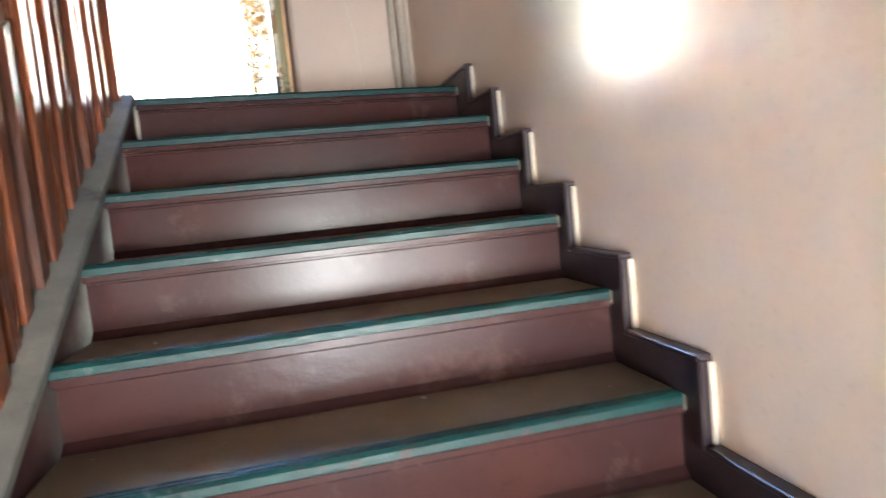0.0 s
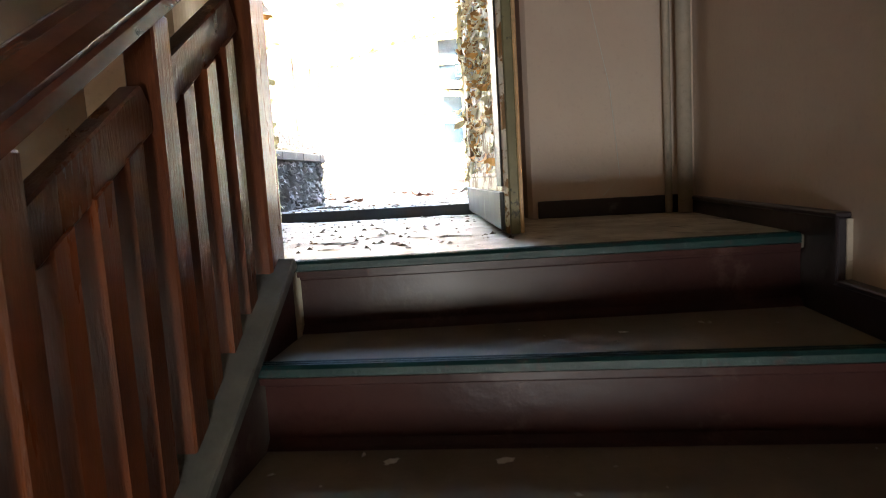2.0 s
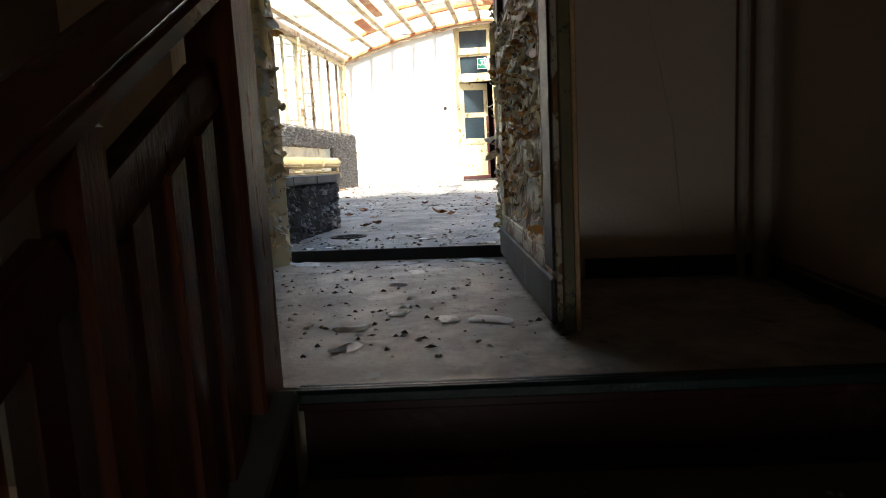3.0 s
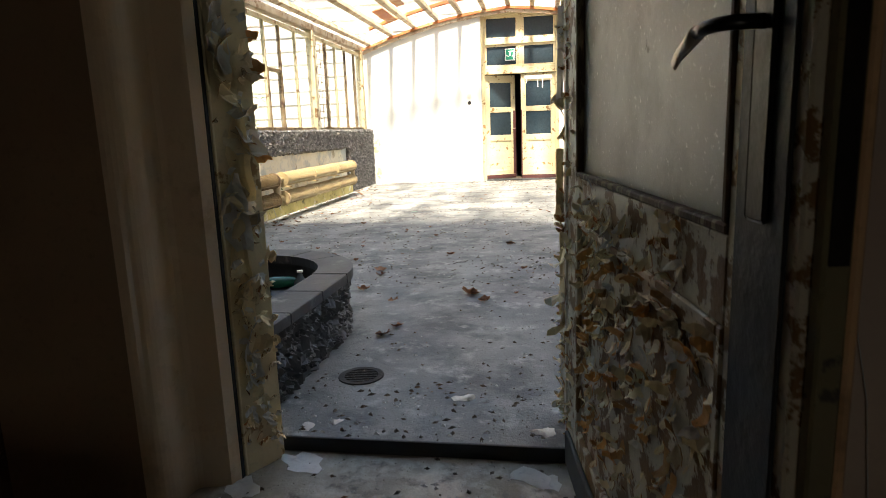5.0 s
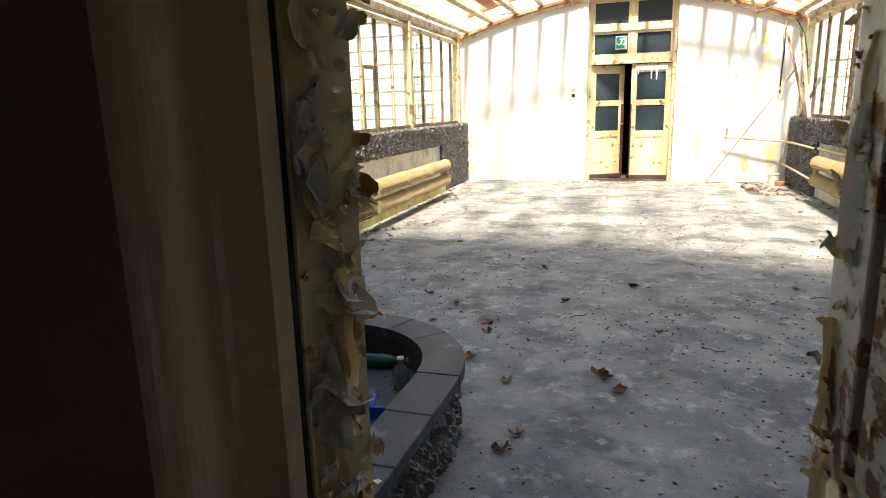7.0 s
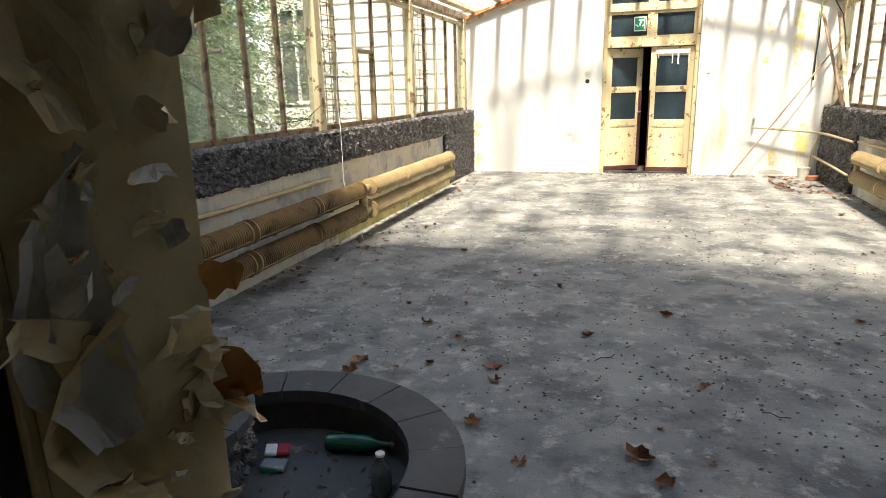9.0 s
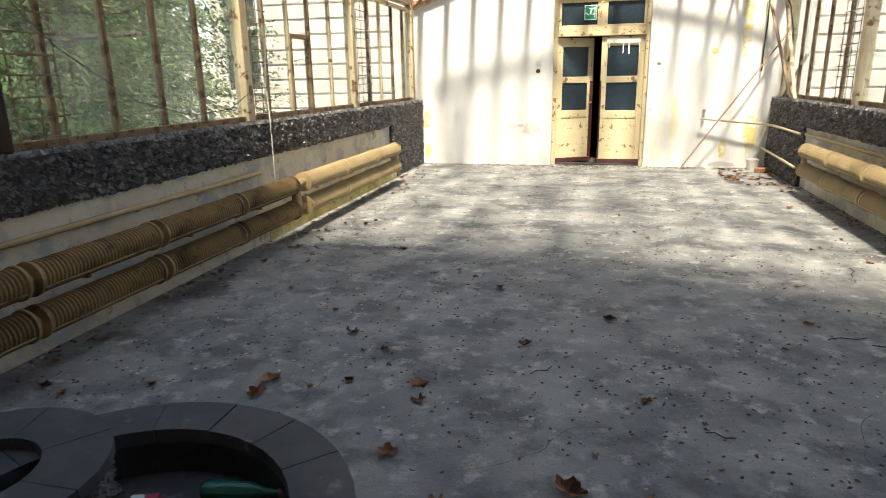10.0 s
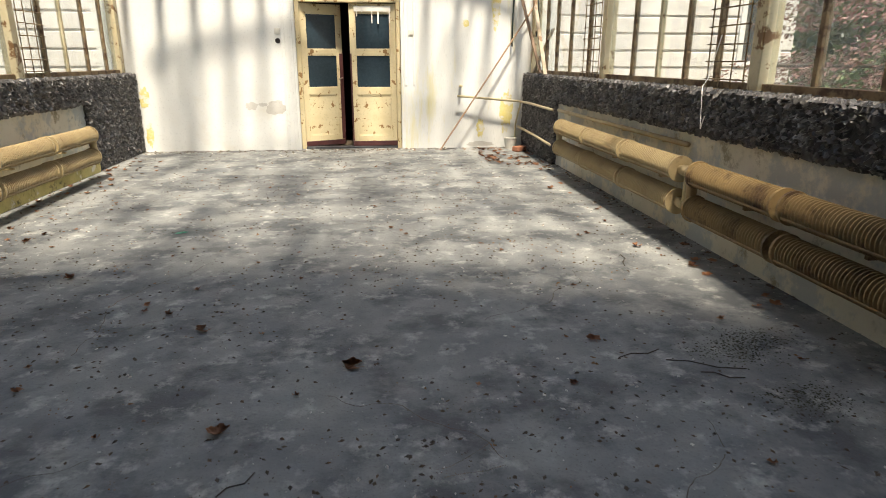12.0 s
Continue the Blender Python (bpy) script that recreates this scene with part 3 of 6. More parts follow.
FLAKE_ORANGE = mat("orange_undercoat_flake", (0.70, 0.36, 0.11), (0.56, 0.27, 0.08), rough=0.6, scale=12, fine=60, bump=0.15, random_tint=0.3)
BARE = mat("bare_brown_wood", (0.13, 0.072, 0.035), (0.09, 0.05, 0.026), rough=0.75, scale=5, fine=40, bump=0.2, stretch=(5, 5, 1), c3=(0.30, 0.24, 0.14), lo=0.52, hi=0.58, c3scale=7)


def flake_mesh(name, size, front, back, rnd):
    """A ragged scrap of paint, attached along one edge and curling away from it: the wall lies in x-z, y points out of it."""
    n = 5
    bm = bmesh.new()
    w, h = size * rnd.uniform(0.6, 1.15), size * rnd.uniform(0.55, 1.15)
    curl = rnd.uniform(0.4, 2.3)
    skew = rnd.uniform(-0.5, 0.5)
    left = [-w / 2 * rnd.uniform(0.35, 1.15) * (1 - 0.6 * (i / (n - 1)) ** 2) for i in range(n)]
    right = [w / 2 * rnd.uniform(0.35, 1.15) * (1 - 0.6 * (i / (n - 1)) ** 2) for i in range(n)]
    rows = []
    z = y = 0.0
    for i in range(n):
        a = curl * (i / (n - 1)) ** 1.5
        if i:
            z += h / (n - 1) * math.cos(a)
            y += h / (n - 1) * math.sin(a)
        row = []
        for j in range(3):
            t = j / 2
            x = left[i] * (1 - t) + right[i] * t + skew * h * i / (n - 1)
            row.append(Vector((x, y + 0.002 + rnd.uniform(-0.04, 0.04) * size, z + rnd.uniform(-0.06, 0.06) * size)))
        rows.append(row)
    for layer, off, mi in ((0, Vector((0, 0.0012, 0)), 0), (1, Vector((0, -0.0006, 0.0005)), 1)):
        vs = [[bm.verts.new(p + off) for p in row] for row in rows]
        for i in range(n - 1):
            for j in range(2):
                f = bm.faces.new((vs[i][j], vs[i][j + 1], vs[i + 1][j + 1], vs[i + 1][j]))
                f.material_index = mi
                if layer:
                    f.normal_flip()
    me = bpy.data.meshes.new(name)
    bm.to_mesh(me)
    bm.free()
    me.materials.append(front)
    me.materials.append(back)
    return me


def torn_sheet_bm(rnd, w, h):
    """A broad sheet of loose paint: ragged outline, flat in the middle, one side and the tip curling off the wall."""
    nx, nz = 6, 9
    bm = bmesh.new()
    curl = rnd.uniform(0.10, 0.35) * w
    side = rnd.choice((-1, 1))
    rows = []
    for j in range(nz):
        t = j / (nz - 1)
        half = w / 2 * (1 - 0.75 * abs(2 * t - 0.8) ** 2.2) * rnd.uniform(0.75, 1.1)
        drift = w * 0.25 * math.sin(3.1 * t + rnd.uniform(-0.2, 0.2))
        row = []
        for i in range(nx):
            q = 2 * i / (nx - 1) - 1
            lift = 0.003 + curl * max(0, side * q) ** 2.5 + 0.25 * curl * max(0, 0.3 - t) / 0.3 + rnd.uniform(-0.0012, 0.0012)
            row.append(bm.verts.new((drift + half * q, lift, (t - 0.5) * h + rnd.uniform(-0.02, 0.02) * h)))
        rows.append(row)
    for j in range(nz - 1):
        for i in range(nx - 1):
            bm.faces.new((rows[j][i], rows[j][i + 1], rows[j + 1][i + 1], rows[j + 1][i]))
    bmesh.ops.solidify(bm, geom=bm.faces[:], thickness=0.0012)
    return bm


rnd = random.Random(5)
FLAKES_BIG = [flake_mesh("paint_flake", 0.08, FLAKE_PALE if k % 4 == 3 else FLAKE, (FLAKE_PALE, FLAKE_BACK, FLAKE)[k % 3], rnd) for k in range(12)]
FLAKES_MID = [flake_mesh("paint_flake", 0.052, FLAKE, (FLAKE_PALE, FLAKE_ORANGE, FLAKE)[k % 3], random.Random(40 + k)) for k in range(9)]
FLAKES_HUGE = [flake_mesh("paint_flake", 0.12, FLAKE, (FLAKE_PALE, FLAKE_BACK, FLAKE)[k % 3], rnd) for k in range(6)]
FLAKES_SMALL = [flake_mesh("paint_flake", 0.034, FLAKE if k % 4 else FLAKE_PALE, FLAKE_BACK if k % 2 else FLAKE, rnd) for k in range(12)]
FLAKES_TAN = [flake_mesh("paint_flake", 0.042, FLAKE_ORANGE if k % 3 else FLAKE, FLAKE_ORANGE, rnd) for k in range(6)]


def stick_flakes(parent, meshes, count, place, rnd, up=0.65, lean=None):
    """place(u, v) gives the pose of the surface at u, v in 0..1, with y out of the surface and z up."""
    for _ in range(count):
        turn = rnd.gauss(0, 50) if rnd.random() < up else rnd.uniform(100, 260)
        if lean is not None:
            turn = rnd.gauss(lean, 35)
        m = place(rnd.random(), rnd.random()) @ pose(0, 0, 0, 0, turn, 0) @ Matrix.Scale(rnd.uniform(0.6, 1.35), 4)
        piece("paint_flake", rnd.choice(meshes), parent, m)


# ---- door frame with peeling linings ----
door_frame = thing("door_frame", "cream door frame with badly peeling paint", "door frame", (DOOR_X0, 0.2, 0))


def lining_bm(x0, x1, y0, y1, z0, z1):
    return box_bm(x0, x1, y0, y1, z0, z1, 0.004)


# the left frame post turns its peeling face to the landing
L_NEAR, L_FAR = (0.246, 0.022), (0.318, 0.150)
lin_l = wpart("frame_post", prism_bm([(0.200, 0.0225), L_NEAR, L_FAR, (0.268, 0.186), (0.200, 0.194)], "z", LAND_Z, DOOR_TOP), PAINT, door_frame, "frame post with curling cream paint")
wpart("stop_strip", box_bm(0.200, 0.241, -0.012, 0.010, LAND_Z, DOOR_TOP, 0.003), SEALANT, door_frame, "black sealing strip of the frame")
wpart("edge_bead", box_bm(0.200, 0.247, 0.0105, 0.022, LAND_Z, DOOR_TOP, 0.002), PAINT, door_frame)
lin_r = wpart("lining", lining_bm(DOOR_X1, DOOR_X1 + 0.09, 0.225, 0.43, 0.0, DOOR_TOP), PAINT_RUST, door_frame, "door lining with white paint peeling off rusty brown")
wpart("stop_strip", box_bm(DOOR_X1 + 0.02, DOOR_X1 + 0.09, 0.195, 0.2245, 0.0, DOOR_TOP, 0.003), SEALANT, door_frame)
wpart("head", box_bm(0.1905, DOOR_X1 + 0.09, 0.225, 0.43, DOOR_TOP, DOOR_TOP + 0.09, 0.004), PAINT, door_frame)
wpart("threshold_edge", box_bm(DOOR_X0 - 0.08, DOOR_X1 + 0.085, 0.188, 0.199, LAND_Z, 0.004, 0.002), SEALANT, door_frame, "black threshold edge")
rl = random.Random(11)
FACES = ((lin_l, L_NEAR, L_FAR, -119, 1, 44, 100, 10), (lin_r, (DOOR_X1 - 0.001, 0.225), (DOOR_X1 - 0.001, 0.43), 90, 0, 12, 70, 6))
for lin, near, far, turn, huge, big, low, sheets in FACES:
    def at(q, z):
        return pose(near[0] + q * (far[0] - near[0]) - DOOR_X0, near[1] + q * (far[1] - near[1]) - 0.2, z, 0, 0, turn)

    stick_flakes(lin, FLAKES_HUGE, huge, lambda u, v: at(0.2 + 0.6 * u, 0.25 + 1.8 * v), rl, up=0.4)
    stick_flakes(lin, FLAKES_BIG, big, lambda u, v: at(0.08 + 0.84 * u, 0.05 + 2.1 * v), rl, up=0.5)
    # torn edges on the garden side
    stick_flakes(lin, FLAKES_MID if lin is lin_l else FLAKES_SMALL, 14, lambda u, v: at(0.92 + 0.07 * u, 0.3 + 1.8 * v), rl, lean=-60 if lin is lin_l else 60)
    # small scales low down and a few higher up
    stick_flakes(lin, FLAKES_SMALL, low, lambda u, v: at(0.04 + 0.92 * u, 0.03 + 0.62 * v), rl)
    stick_flakes(lin, FLAKES_SMALL, 70, lambda u, v: at(0.04 + 0.92 * u, 0.6 + 1.6 * v), rl)
    for k in range(sheets):
        z = 0.3 + 1.8 * k / sheets + rl.uniform(-0.08, 0.08)
        sheet = torn_sheet_bm(rl, rl.uniform(0.05, 0.10), rl.uniform(0.15, 0.30))
        bmesh.ops.transform(sheet, matrix=at(rl.uniform(0.3, 0.7), z), verts=sheet.verts)
        part("paint_sheet", sheet, FLAKE if k % 3 else FLAKE_PALE, lin)

# broad orange-backed curls on the garden edge
for z, size in ((1.28, 0.08), (1.36, 0.05), (0.98, 0.06)):
    m = pose(0.312 - DOOR_X0, 0.146 - 0.2, z, 0, 0, -119) @ pose(0, 0, 0, 0, rl.gauss(-80, 15), 0)
    piece("paint_flake", flake_mesh("paint_flake", size, FLAKE_ORANGE, FLAKE_BACK, rl), lin_l, m)

# ---- open door leaf: hinge on the right, swung over the landing ----
LEAFPAINT = mat("peeled_door_paint", (0.72, 0.64, 0.49), (0.60, 0.52, 0.38), rough=0.5, scale=5, fine=40, bump=0.3, c3=(0.24, 0.12, 0.035), lo=0.50, hi=0.53, c3scale=10, c4=(0.15, 0.09, 0.045), lo4=0.64, hi4=0.67, c4scale=14)
OLIVE = mat("worn_olive_edge_paint", (0.26, 0.22, 0.11), (0.19, 0.16, 0.08), rough=0.5, scale=6, fine=40, bump=0.15, c3=(0.07, 0.06, 0.04), lo=0.58, hi=0.62, c3scale=9)
FROST = mat("frosted_door_glass", (0.56, 0.55, 0.50), (0.42, 0.41, 0.37), rough=0.32, scale=3, fine=420, bump=0.6, c3=(0.25, 0.24, 0.21), lo=0.50, hi=0.70, c3scale=2.5, dist=0.002, c4=(0.95, 0.94, 0.88), lo4=0.60, hi4=0.66, c4scale=90)
fb = FROST.node_tree.nodes["Principled BSDF"]
fb.inputs["Transmission Weight"].default_value = 0.1
METAL_DARK = mat("dark_iron_handle", (0.05, 0.045, 0.04), (0.03, 0.028, 0.026), rough=0.35, metal=0.8, scale=20, bump=0.1)
METAL_WORN = mat("worn_handle_grip", (0.42, 0.36, 0.28), (0.33, 0.28, 0.22), rough=0.35, metal=0.6, scale=20, bump=0.1)
LEAF_W, LEAF_H, LEAF_T = 1.305, 2.22, 0.040
leaf = thing("door_leaf", "open cream door with frosted glass and peeling paint", "door", (DOOR_X1 + 0.005, 0.18, LAND_Z + 0.012))
# local: y runs from the hinge to the lock edge, x 0 is the face towards the opening, positive behind it
leaf.rotation_euler = (0, 0, math.atan2(-(1.480 - 1.295), -1.185 - 0.18))
GZ0, GZ1 = 0.95, 2.08
ST0, ST1 = 0.14, 0.165
for name, y0, y1, z0, z1 in (("hinge_stile", 0, ST0, 0, LEAF_H), ("lock_stile", LEAF_W - ST1, LEAF_W, 0, LEAF_H)):
    part(name, box_bm(-LEAF_T, 0, y0, y1, z0, z1, 0.003), LEAFPAINT, leaf)
for name, z0, z1 in (("bottom_rail", 0, 0.17), ("lock_rail", 0.83, GZ0), ("top_rail", GZ1, LEAF_H)):
    part(name, box_bm(-LEAF_T, 0, ST0, LEAF_W - ST1, z0, z1, 0.003), LEAFPAINT, leaf)
panel = part("panel", box_bm(-LEAF_T + 0.012, -0.012, ST0 - 0.004, LEAF_W - ST1 + 0.004, 0.165, 0.835), LEAFPAINT, leaf, "lower panel covered in curling paint")
for y0, y1, z0, z1 in ((ST0, ST0 + 0.018, 0.17, 0.83), (LEAF_W - ST1 - 0.018, LEAF_W - ST1, 0.17, 0.83), (ST0 + 0.018, LEAF_W - ST1 - 0.018, 0.17, 0.188), (ST0 + 0.018, LEAF_W - ST1 - 0.018, 0.812, 0.83)):
    part("panel_bead", box_bm(-0.0119, 0.003, y0, y1, z0, z1, 0.003), LEAFPAINT, leaf)
glass = part("glass_pane", box_bm(-LEAF_T / 2 - 0.002, -LEAF_T / 2 + 0.002, ST0 - 0.005, LEAF_W - ST1 + 0.005, GZ0 - 0.005, GZ1 + 0.005), FROST, leaf, "dirty frosted pane")
for y0, y1, z0, z1 in ((ST0, ST0 + 0.014, GZ0 + 0.014, GZ1), (LEAF_W - ST1 - 0.014, LEAF_W - ST1, GZ0 + 0.014, GZ1), (ST0, LEAF_W - ST1, GZ0, GZ0 + 0.014)):
    part("glazing_bead", box_bm(-0.018, 0.004, y0, y1, z0, z1, 0.003), BARE, leaf)
part("kick_board", box_bm(0.0005, 0.014, 0.02, LEAF_W - 0.005, 0.01, 0.125, 0.004), SLATE, leaf, "grey kick board")
part("rebate_strip", box_bm(-LEAF_T - 0.012, -LEAF_T - 0.0005, 0.04, LEAF_W + 0.02, 0.0, LEAF_H, 0.003), TAN, leaf, "tan painted edge of the door")
part("edge_strip", box_bm(-LEAF_T, -0.012, LEAF_W + 0.0005, LEAF_W + 0.02, 0.0, LEAF_H, 0.003), OLIVE, leaf, "worn olive lock edge")
part("dark_stile_board", box_bm(0.0005, 0.006, LEAF_W - 0.135, LEAF_W - 0.02, 0.14, LEAF_H - 0.05, 0.002), BLACK, leaf, "dark painted lock stile")
part("lock_plate", box_bm(0.0065, 0.011, LEAF_W - 0.10, LEAF_W - 0.055, 0.98, 1.24, 0.004), METAL_DARK, leaf, "dark lock plate")
lever = [(0.011, LEAF_W - 0.078, 1.19), (0.042, LEAF_W - 0.078, 1.19), (0.052, LEAF_W - 0.09, 1.19), (0.055, LEAF_W - 0.12, 1.191), (0.055, LEAF_W - 0.145, 1.189)]
part("handle", tube_bm(lever, 0.008, 10), METAL_DARK, leaf, "dark lever handle", smooth=True)
bm = tube_bm([(0.055, LEAF_W - 0.143, 1.189), (0.055, LEAF_W - 0.165, 1.182), (0.055, LEAF_W - 0.20, 1.172), (0.055, LEAF_W - 0.218, 1.163)], 0.0095, 10)
for v in bm.verts:
    k = max(0, min(1, (LEAF_W - 0.143 - v.co.y) / 0.065))
    v.co.x = 0.055 + (v.co.x - 0.055) * (1 - 0.6 * k)
part("handle_grip", bm, METAL_WORN, leaf, "worn pale handle grip", smooth=True)
part("latch_plate", box_bm(-0.036, -0.016, LEAF_W + 0.0205, LEAF_W + 0.0225, 0.95, 1.2, 0.0005), METAL_DARK, leaf)
rf = random.Random(23)
stick_flakes(panel, FLAKES_SMALL, 230, lambda u, v: pose(-0.0115, ST0 + 0.02 + (LEAF_W - ST0 - ST1 - 0.04) * u, 0.2 + 0.6 * (1 - (1 - v) ** 1.6), 0, 0, -90), rf, up=0.35)
stick_flakes(panel, FLAKES_TAN, 110, lambda u, v: pose(-0.0115, ST0 + 0.02 + (LEAF_W - ST0 - ST1 - 0.04) * u, 0.2 + 0.6 * (1 - (1 - v) ** 1.6), 0, 0, -90), rf, up=0.35)
stick_flakes(leaf, FLAKES_SMALL, 70, lambda u, v: pose(0.0005, 0.01 + 0.1 * u, 0.14 + 2.0 * v, 0, 0, -90), rf)
stick_flakes(leaf, FLAKES_SMALL, 60, lambda u, v: pose(0.0005, ST0 + 0.9 * u * 0.95, 0.835 + 0.10 * v, 0, 0, -90), rf, up=0.3)

LIGHTWIRE = mat("white_cord", (0.75, 0.73, 0.68), (0.66, 0.64, 0.6), rough=0.6)
wcord = thing("hanging_wire", "thin pale wire hanging on the landing wall", "wire", (1.80, -0.385, 1.2))
wpart("wire", tube_bm([(1.78, -0.384, 2.2), (1.80, -0.386, 1.3), (1.83, -0.386, 0.8), (1.90, -0.388, 0.45), (1.93, -0.388, 0.1), (1.86, -0.40, 0.03)], 0.0014, 5), LIGHTWIRE, wcord)

# ---- side windows ----
def window_side(side, x, posts, bars, grids, vents):
    s = -1 if side == "left" else 1
    win = thing("glasshouse_window", "rusty cream window wall with dusty panes", "window", (x, 0, 1.135), "window walls")
    z0, z1 = 1.135, 2.66
    for y in posts:
        wpart("post", box_bm(x - 0.06, x + 0.06, y - 0.06, y + 0.06, z0, z1 + 0.05, 0.006), FRAME, win)
    for a, b in zip(posts, posts[1:]):
        inner = [v for v in bars if a < v < b]
        wpart("bottom_rail", box_bm(x - 0.028, x + 0.028, a + 0.06, b - 0.06, z0, z0 + 0.05, 0.004), RUST, win)
        wpart("top_rail", box_bm(x - 0.028, x + 0.028, a + 0.06, b - 0.06, z1 - 0.06, z1, 0.004), FRAME, win)
        for v in inner:
            wpart("mullion", box_bm(x - 0.022, x + 0.022, v - 0.019, v + 0.019, z0 + 0.05, z1 - 0.06, 0.003), RUST if random.random() < 0.8 else FRAME, win)
        cuts = [a + 0.06] + inner + [b - 0.06]
        for p, q in zip(cuts, cuts[1:]):
            pane = wpart("pane", box_bm(x - 0.003, x + 0.003, p + 0.019, q - 0.019, z0 + 0.05, z1 - 0.06), PANE, win)
            pane.visible_shadow = False
    for y0, y1, zt in vents:
        wpart("vent_rail", box_bm(x - 0.030, x + 0.030, y0 + 0.0195, y1 - 0.0195, zt, zt + 0.045, 0.004), RUST, win, "dark rusty vent rail")
        wpart("vent_stile", box_bm(x - 0.034, x + 0.030, y0 + 0.0195, y0 + 0.047, z0 + 0.051, zt - 0.0005, 0.004), RUST, win)
        wpart("vent_stile", box_bm(x - 0.034, x + 0.030, y1 - 0.047, y1 - 0.0195, z0 + 0.051, zt - 0.0005, 0.004), RUST, win)
    for y0, y1 in grids:
        g = thing("wire_grid", "thin rusty wire grid in front of the panes", "grid", (x - s * 0.05, y0, 1.15), "wire grids")
        n = int(round((y1 - y0) / 0.15))
        for k in range(n + 1):
            y = y0 + (y1 - y0) * k / n
            wpart("wire", tube_bm([(x - s * 0.05, y, 1.136), (x - s * 0.05 + random.uniform(-0.006, 0.006), y + random.uniform(-0.01, 0.01), 1.9), (x - s * 0.05, y, 2.6)], 0.0052, 5), RUST, g)
        for k in range(12):
            z = 1.20 + 0.12 * k
            wpart("wire", tube_bm([(x - s * 0.057, y0 - 0.03, z + random.uniform(-0.006, 0.006)), (x - s * 0.057, y1 + 0.03, z)], 0.0052, 5), RUST, g)
    return win


window_side("left", -2.50, [0.6, 2.87, 5.6, 8.35, 11.12], [1.15, 1.7, 2.3, 3.36, 3.88, 4.40, 4.92, 6.03, 6.55, 7.06, 7.65, 9.0, 9.52, 10.1, 10.68],
            [(3.06, 3.40), (5.70, 5.98), (8.46, 8.95)], [(6.55, 7.06, 1.95)])
window_side("right", 3.57, [0.6, 2.6, 5.33, 8.12, 11.12], [1.1, 1.6, 2.1, 3.2, 3.75, 4.28, 4.80, 5.88, 6.36, 6.86, 7.42, 8.7, 9.4, 10.0, 10.5],
            [(5.45, 5.92), (8.24, 8.75)], [])
DARKWOOD = mat("dark_weathered_timber", (0.04, 0.026, 0.017), (0.025, 0.017, 0.012), rough=0.85, scale=5, fine=40, bump=0.4, stretch=(5, 5, 1))
# heavy dark trunk-like post by the near grid
structure("post_dark", box_bm(-2.60, -2.40, 2.78, 2.97, 1.135, 2.7, 0.012), DARKWOOD, "dark weathered timber post of the window wall", "post")

# ---- roof ----
eave_l, eave_r = -2.52, 3.60
roof = thing("glass_roof", "ruined glass roof of flaking white rafters and red boards", "roof", (0.55, 5.8, 3.0))
for x in (eave_l, eave_r):
    wpart("eave_beam", box_bm(x - 0.07, x + 0.07, NEAR_Y, FAR_Y + 0.28, 2.712, 2.82, 0.008), WHITEWOOD, roof)
n_purlin = 13
rr = random.Random(3)
for k in range(n_purlin):
    x = eave_l + 0.22 + (eave_r - eave_l - 0.44) * k / (n_purlin - 1)
    z = roof_z(x) + 0.05
    tilt = math.degrees(math.atan(-0.062 * (1 if x > 0.55 else -1) - 0.104 * (x - 0.55)))
    m = pose(x, 0, z, 0, -tilt, 0)
    wpart("rafter", box_bm(-0.043, 0.043, NEAR_Y, FAR_Y - 0.005 if abs(x - 0.75) < 0.7 else FAR_Y - 0.004, -0.045, 0.045, 0.004, m), WHITEWOOD, roof)


def arched_board(y0, y1, dz, thick, x0, x1):
    n = 10
    xs = [x0 + (x1 - x0) * k / n for k in range(n + 1)]
    return prism_bm([(x, roof_z(x) + dz) for x in xs] + [(x, roof_z(x) + dz + thick) for x in xs[::-1]], "y", y0, y1)


y = NEAR_Y + 0.25
while y < FAR_Y - 0.25:
    w = rr.choice((0.06, 0.08, 0.11))
    x0 = rr.uniform(eave_l, eave_r - 1.6)
    x1 = min(eave_r, x0 + rr.uniform(1.4, 3.6))
    wpart("roof_board", arched_board(y, y + w, 0.0965, 0.026 + 0.03 * rr.random(), x0, x1), REDBOARD, roof, "rust-red roof board")
    y += rr.choice((0.28, 0.38, 0.5))
wpart("wall_plate", arched_board(FAR_Y - 0.085, FAR_Y - 0.006, -0.05, 0.05, eave_l + 0.09, eave_r - 0.09), REDBOARD, roof, "weathered red wall plate on the end wall")
wpart("wall_plate", arched_board(FAR_Y - 0.055, FAR_Y - 0.006, -0.115, 0.062, eave_l + 0.09, eave_r - 0.09), WHITEWOOD, roof)
for k in range(n_purlin - 1):
    xa = eave_l + 0.22 + (eave_r - eave_l - 0.44) * k / (n_purlin - 1)
    xb = eave_l + 0.22 + (eave_r - eave_l - 0.44) * (k + 1) / (n_purlin - 1)
    for y0, y1 in ((NEAR_Y, 4.0), (4.01, 7.5), (7.51, FAR_Y + 0.28)):
        if rr.random() < 0.8:
            pane = wpart("roof_pane", prism_bm([(xa + 0.01, roof_z(xa) + 0.158), (xb - 0.01, roof_z(xb) + 0.158), (xb - 0.01, roof_z(xb) + 0.163), (xa + 0.01, roof_z(xa) + 0.163)], "y", y0, y1), ROOFGLASS, roof)
            pane.visible_shadow = False
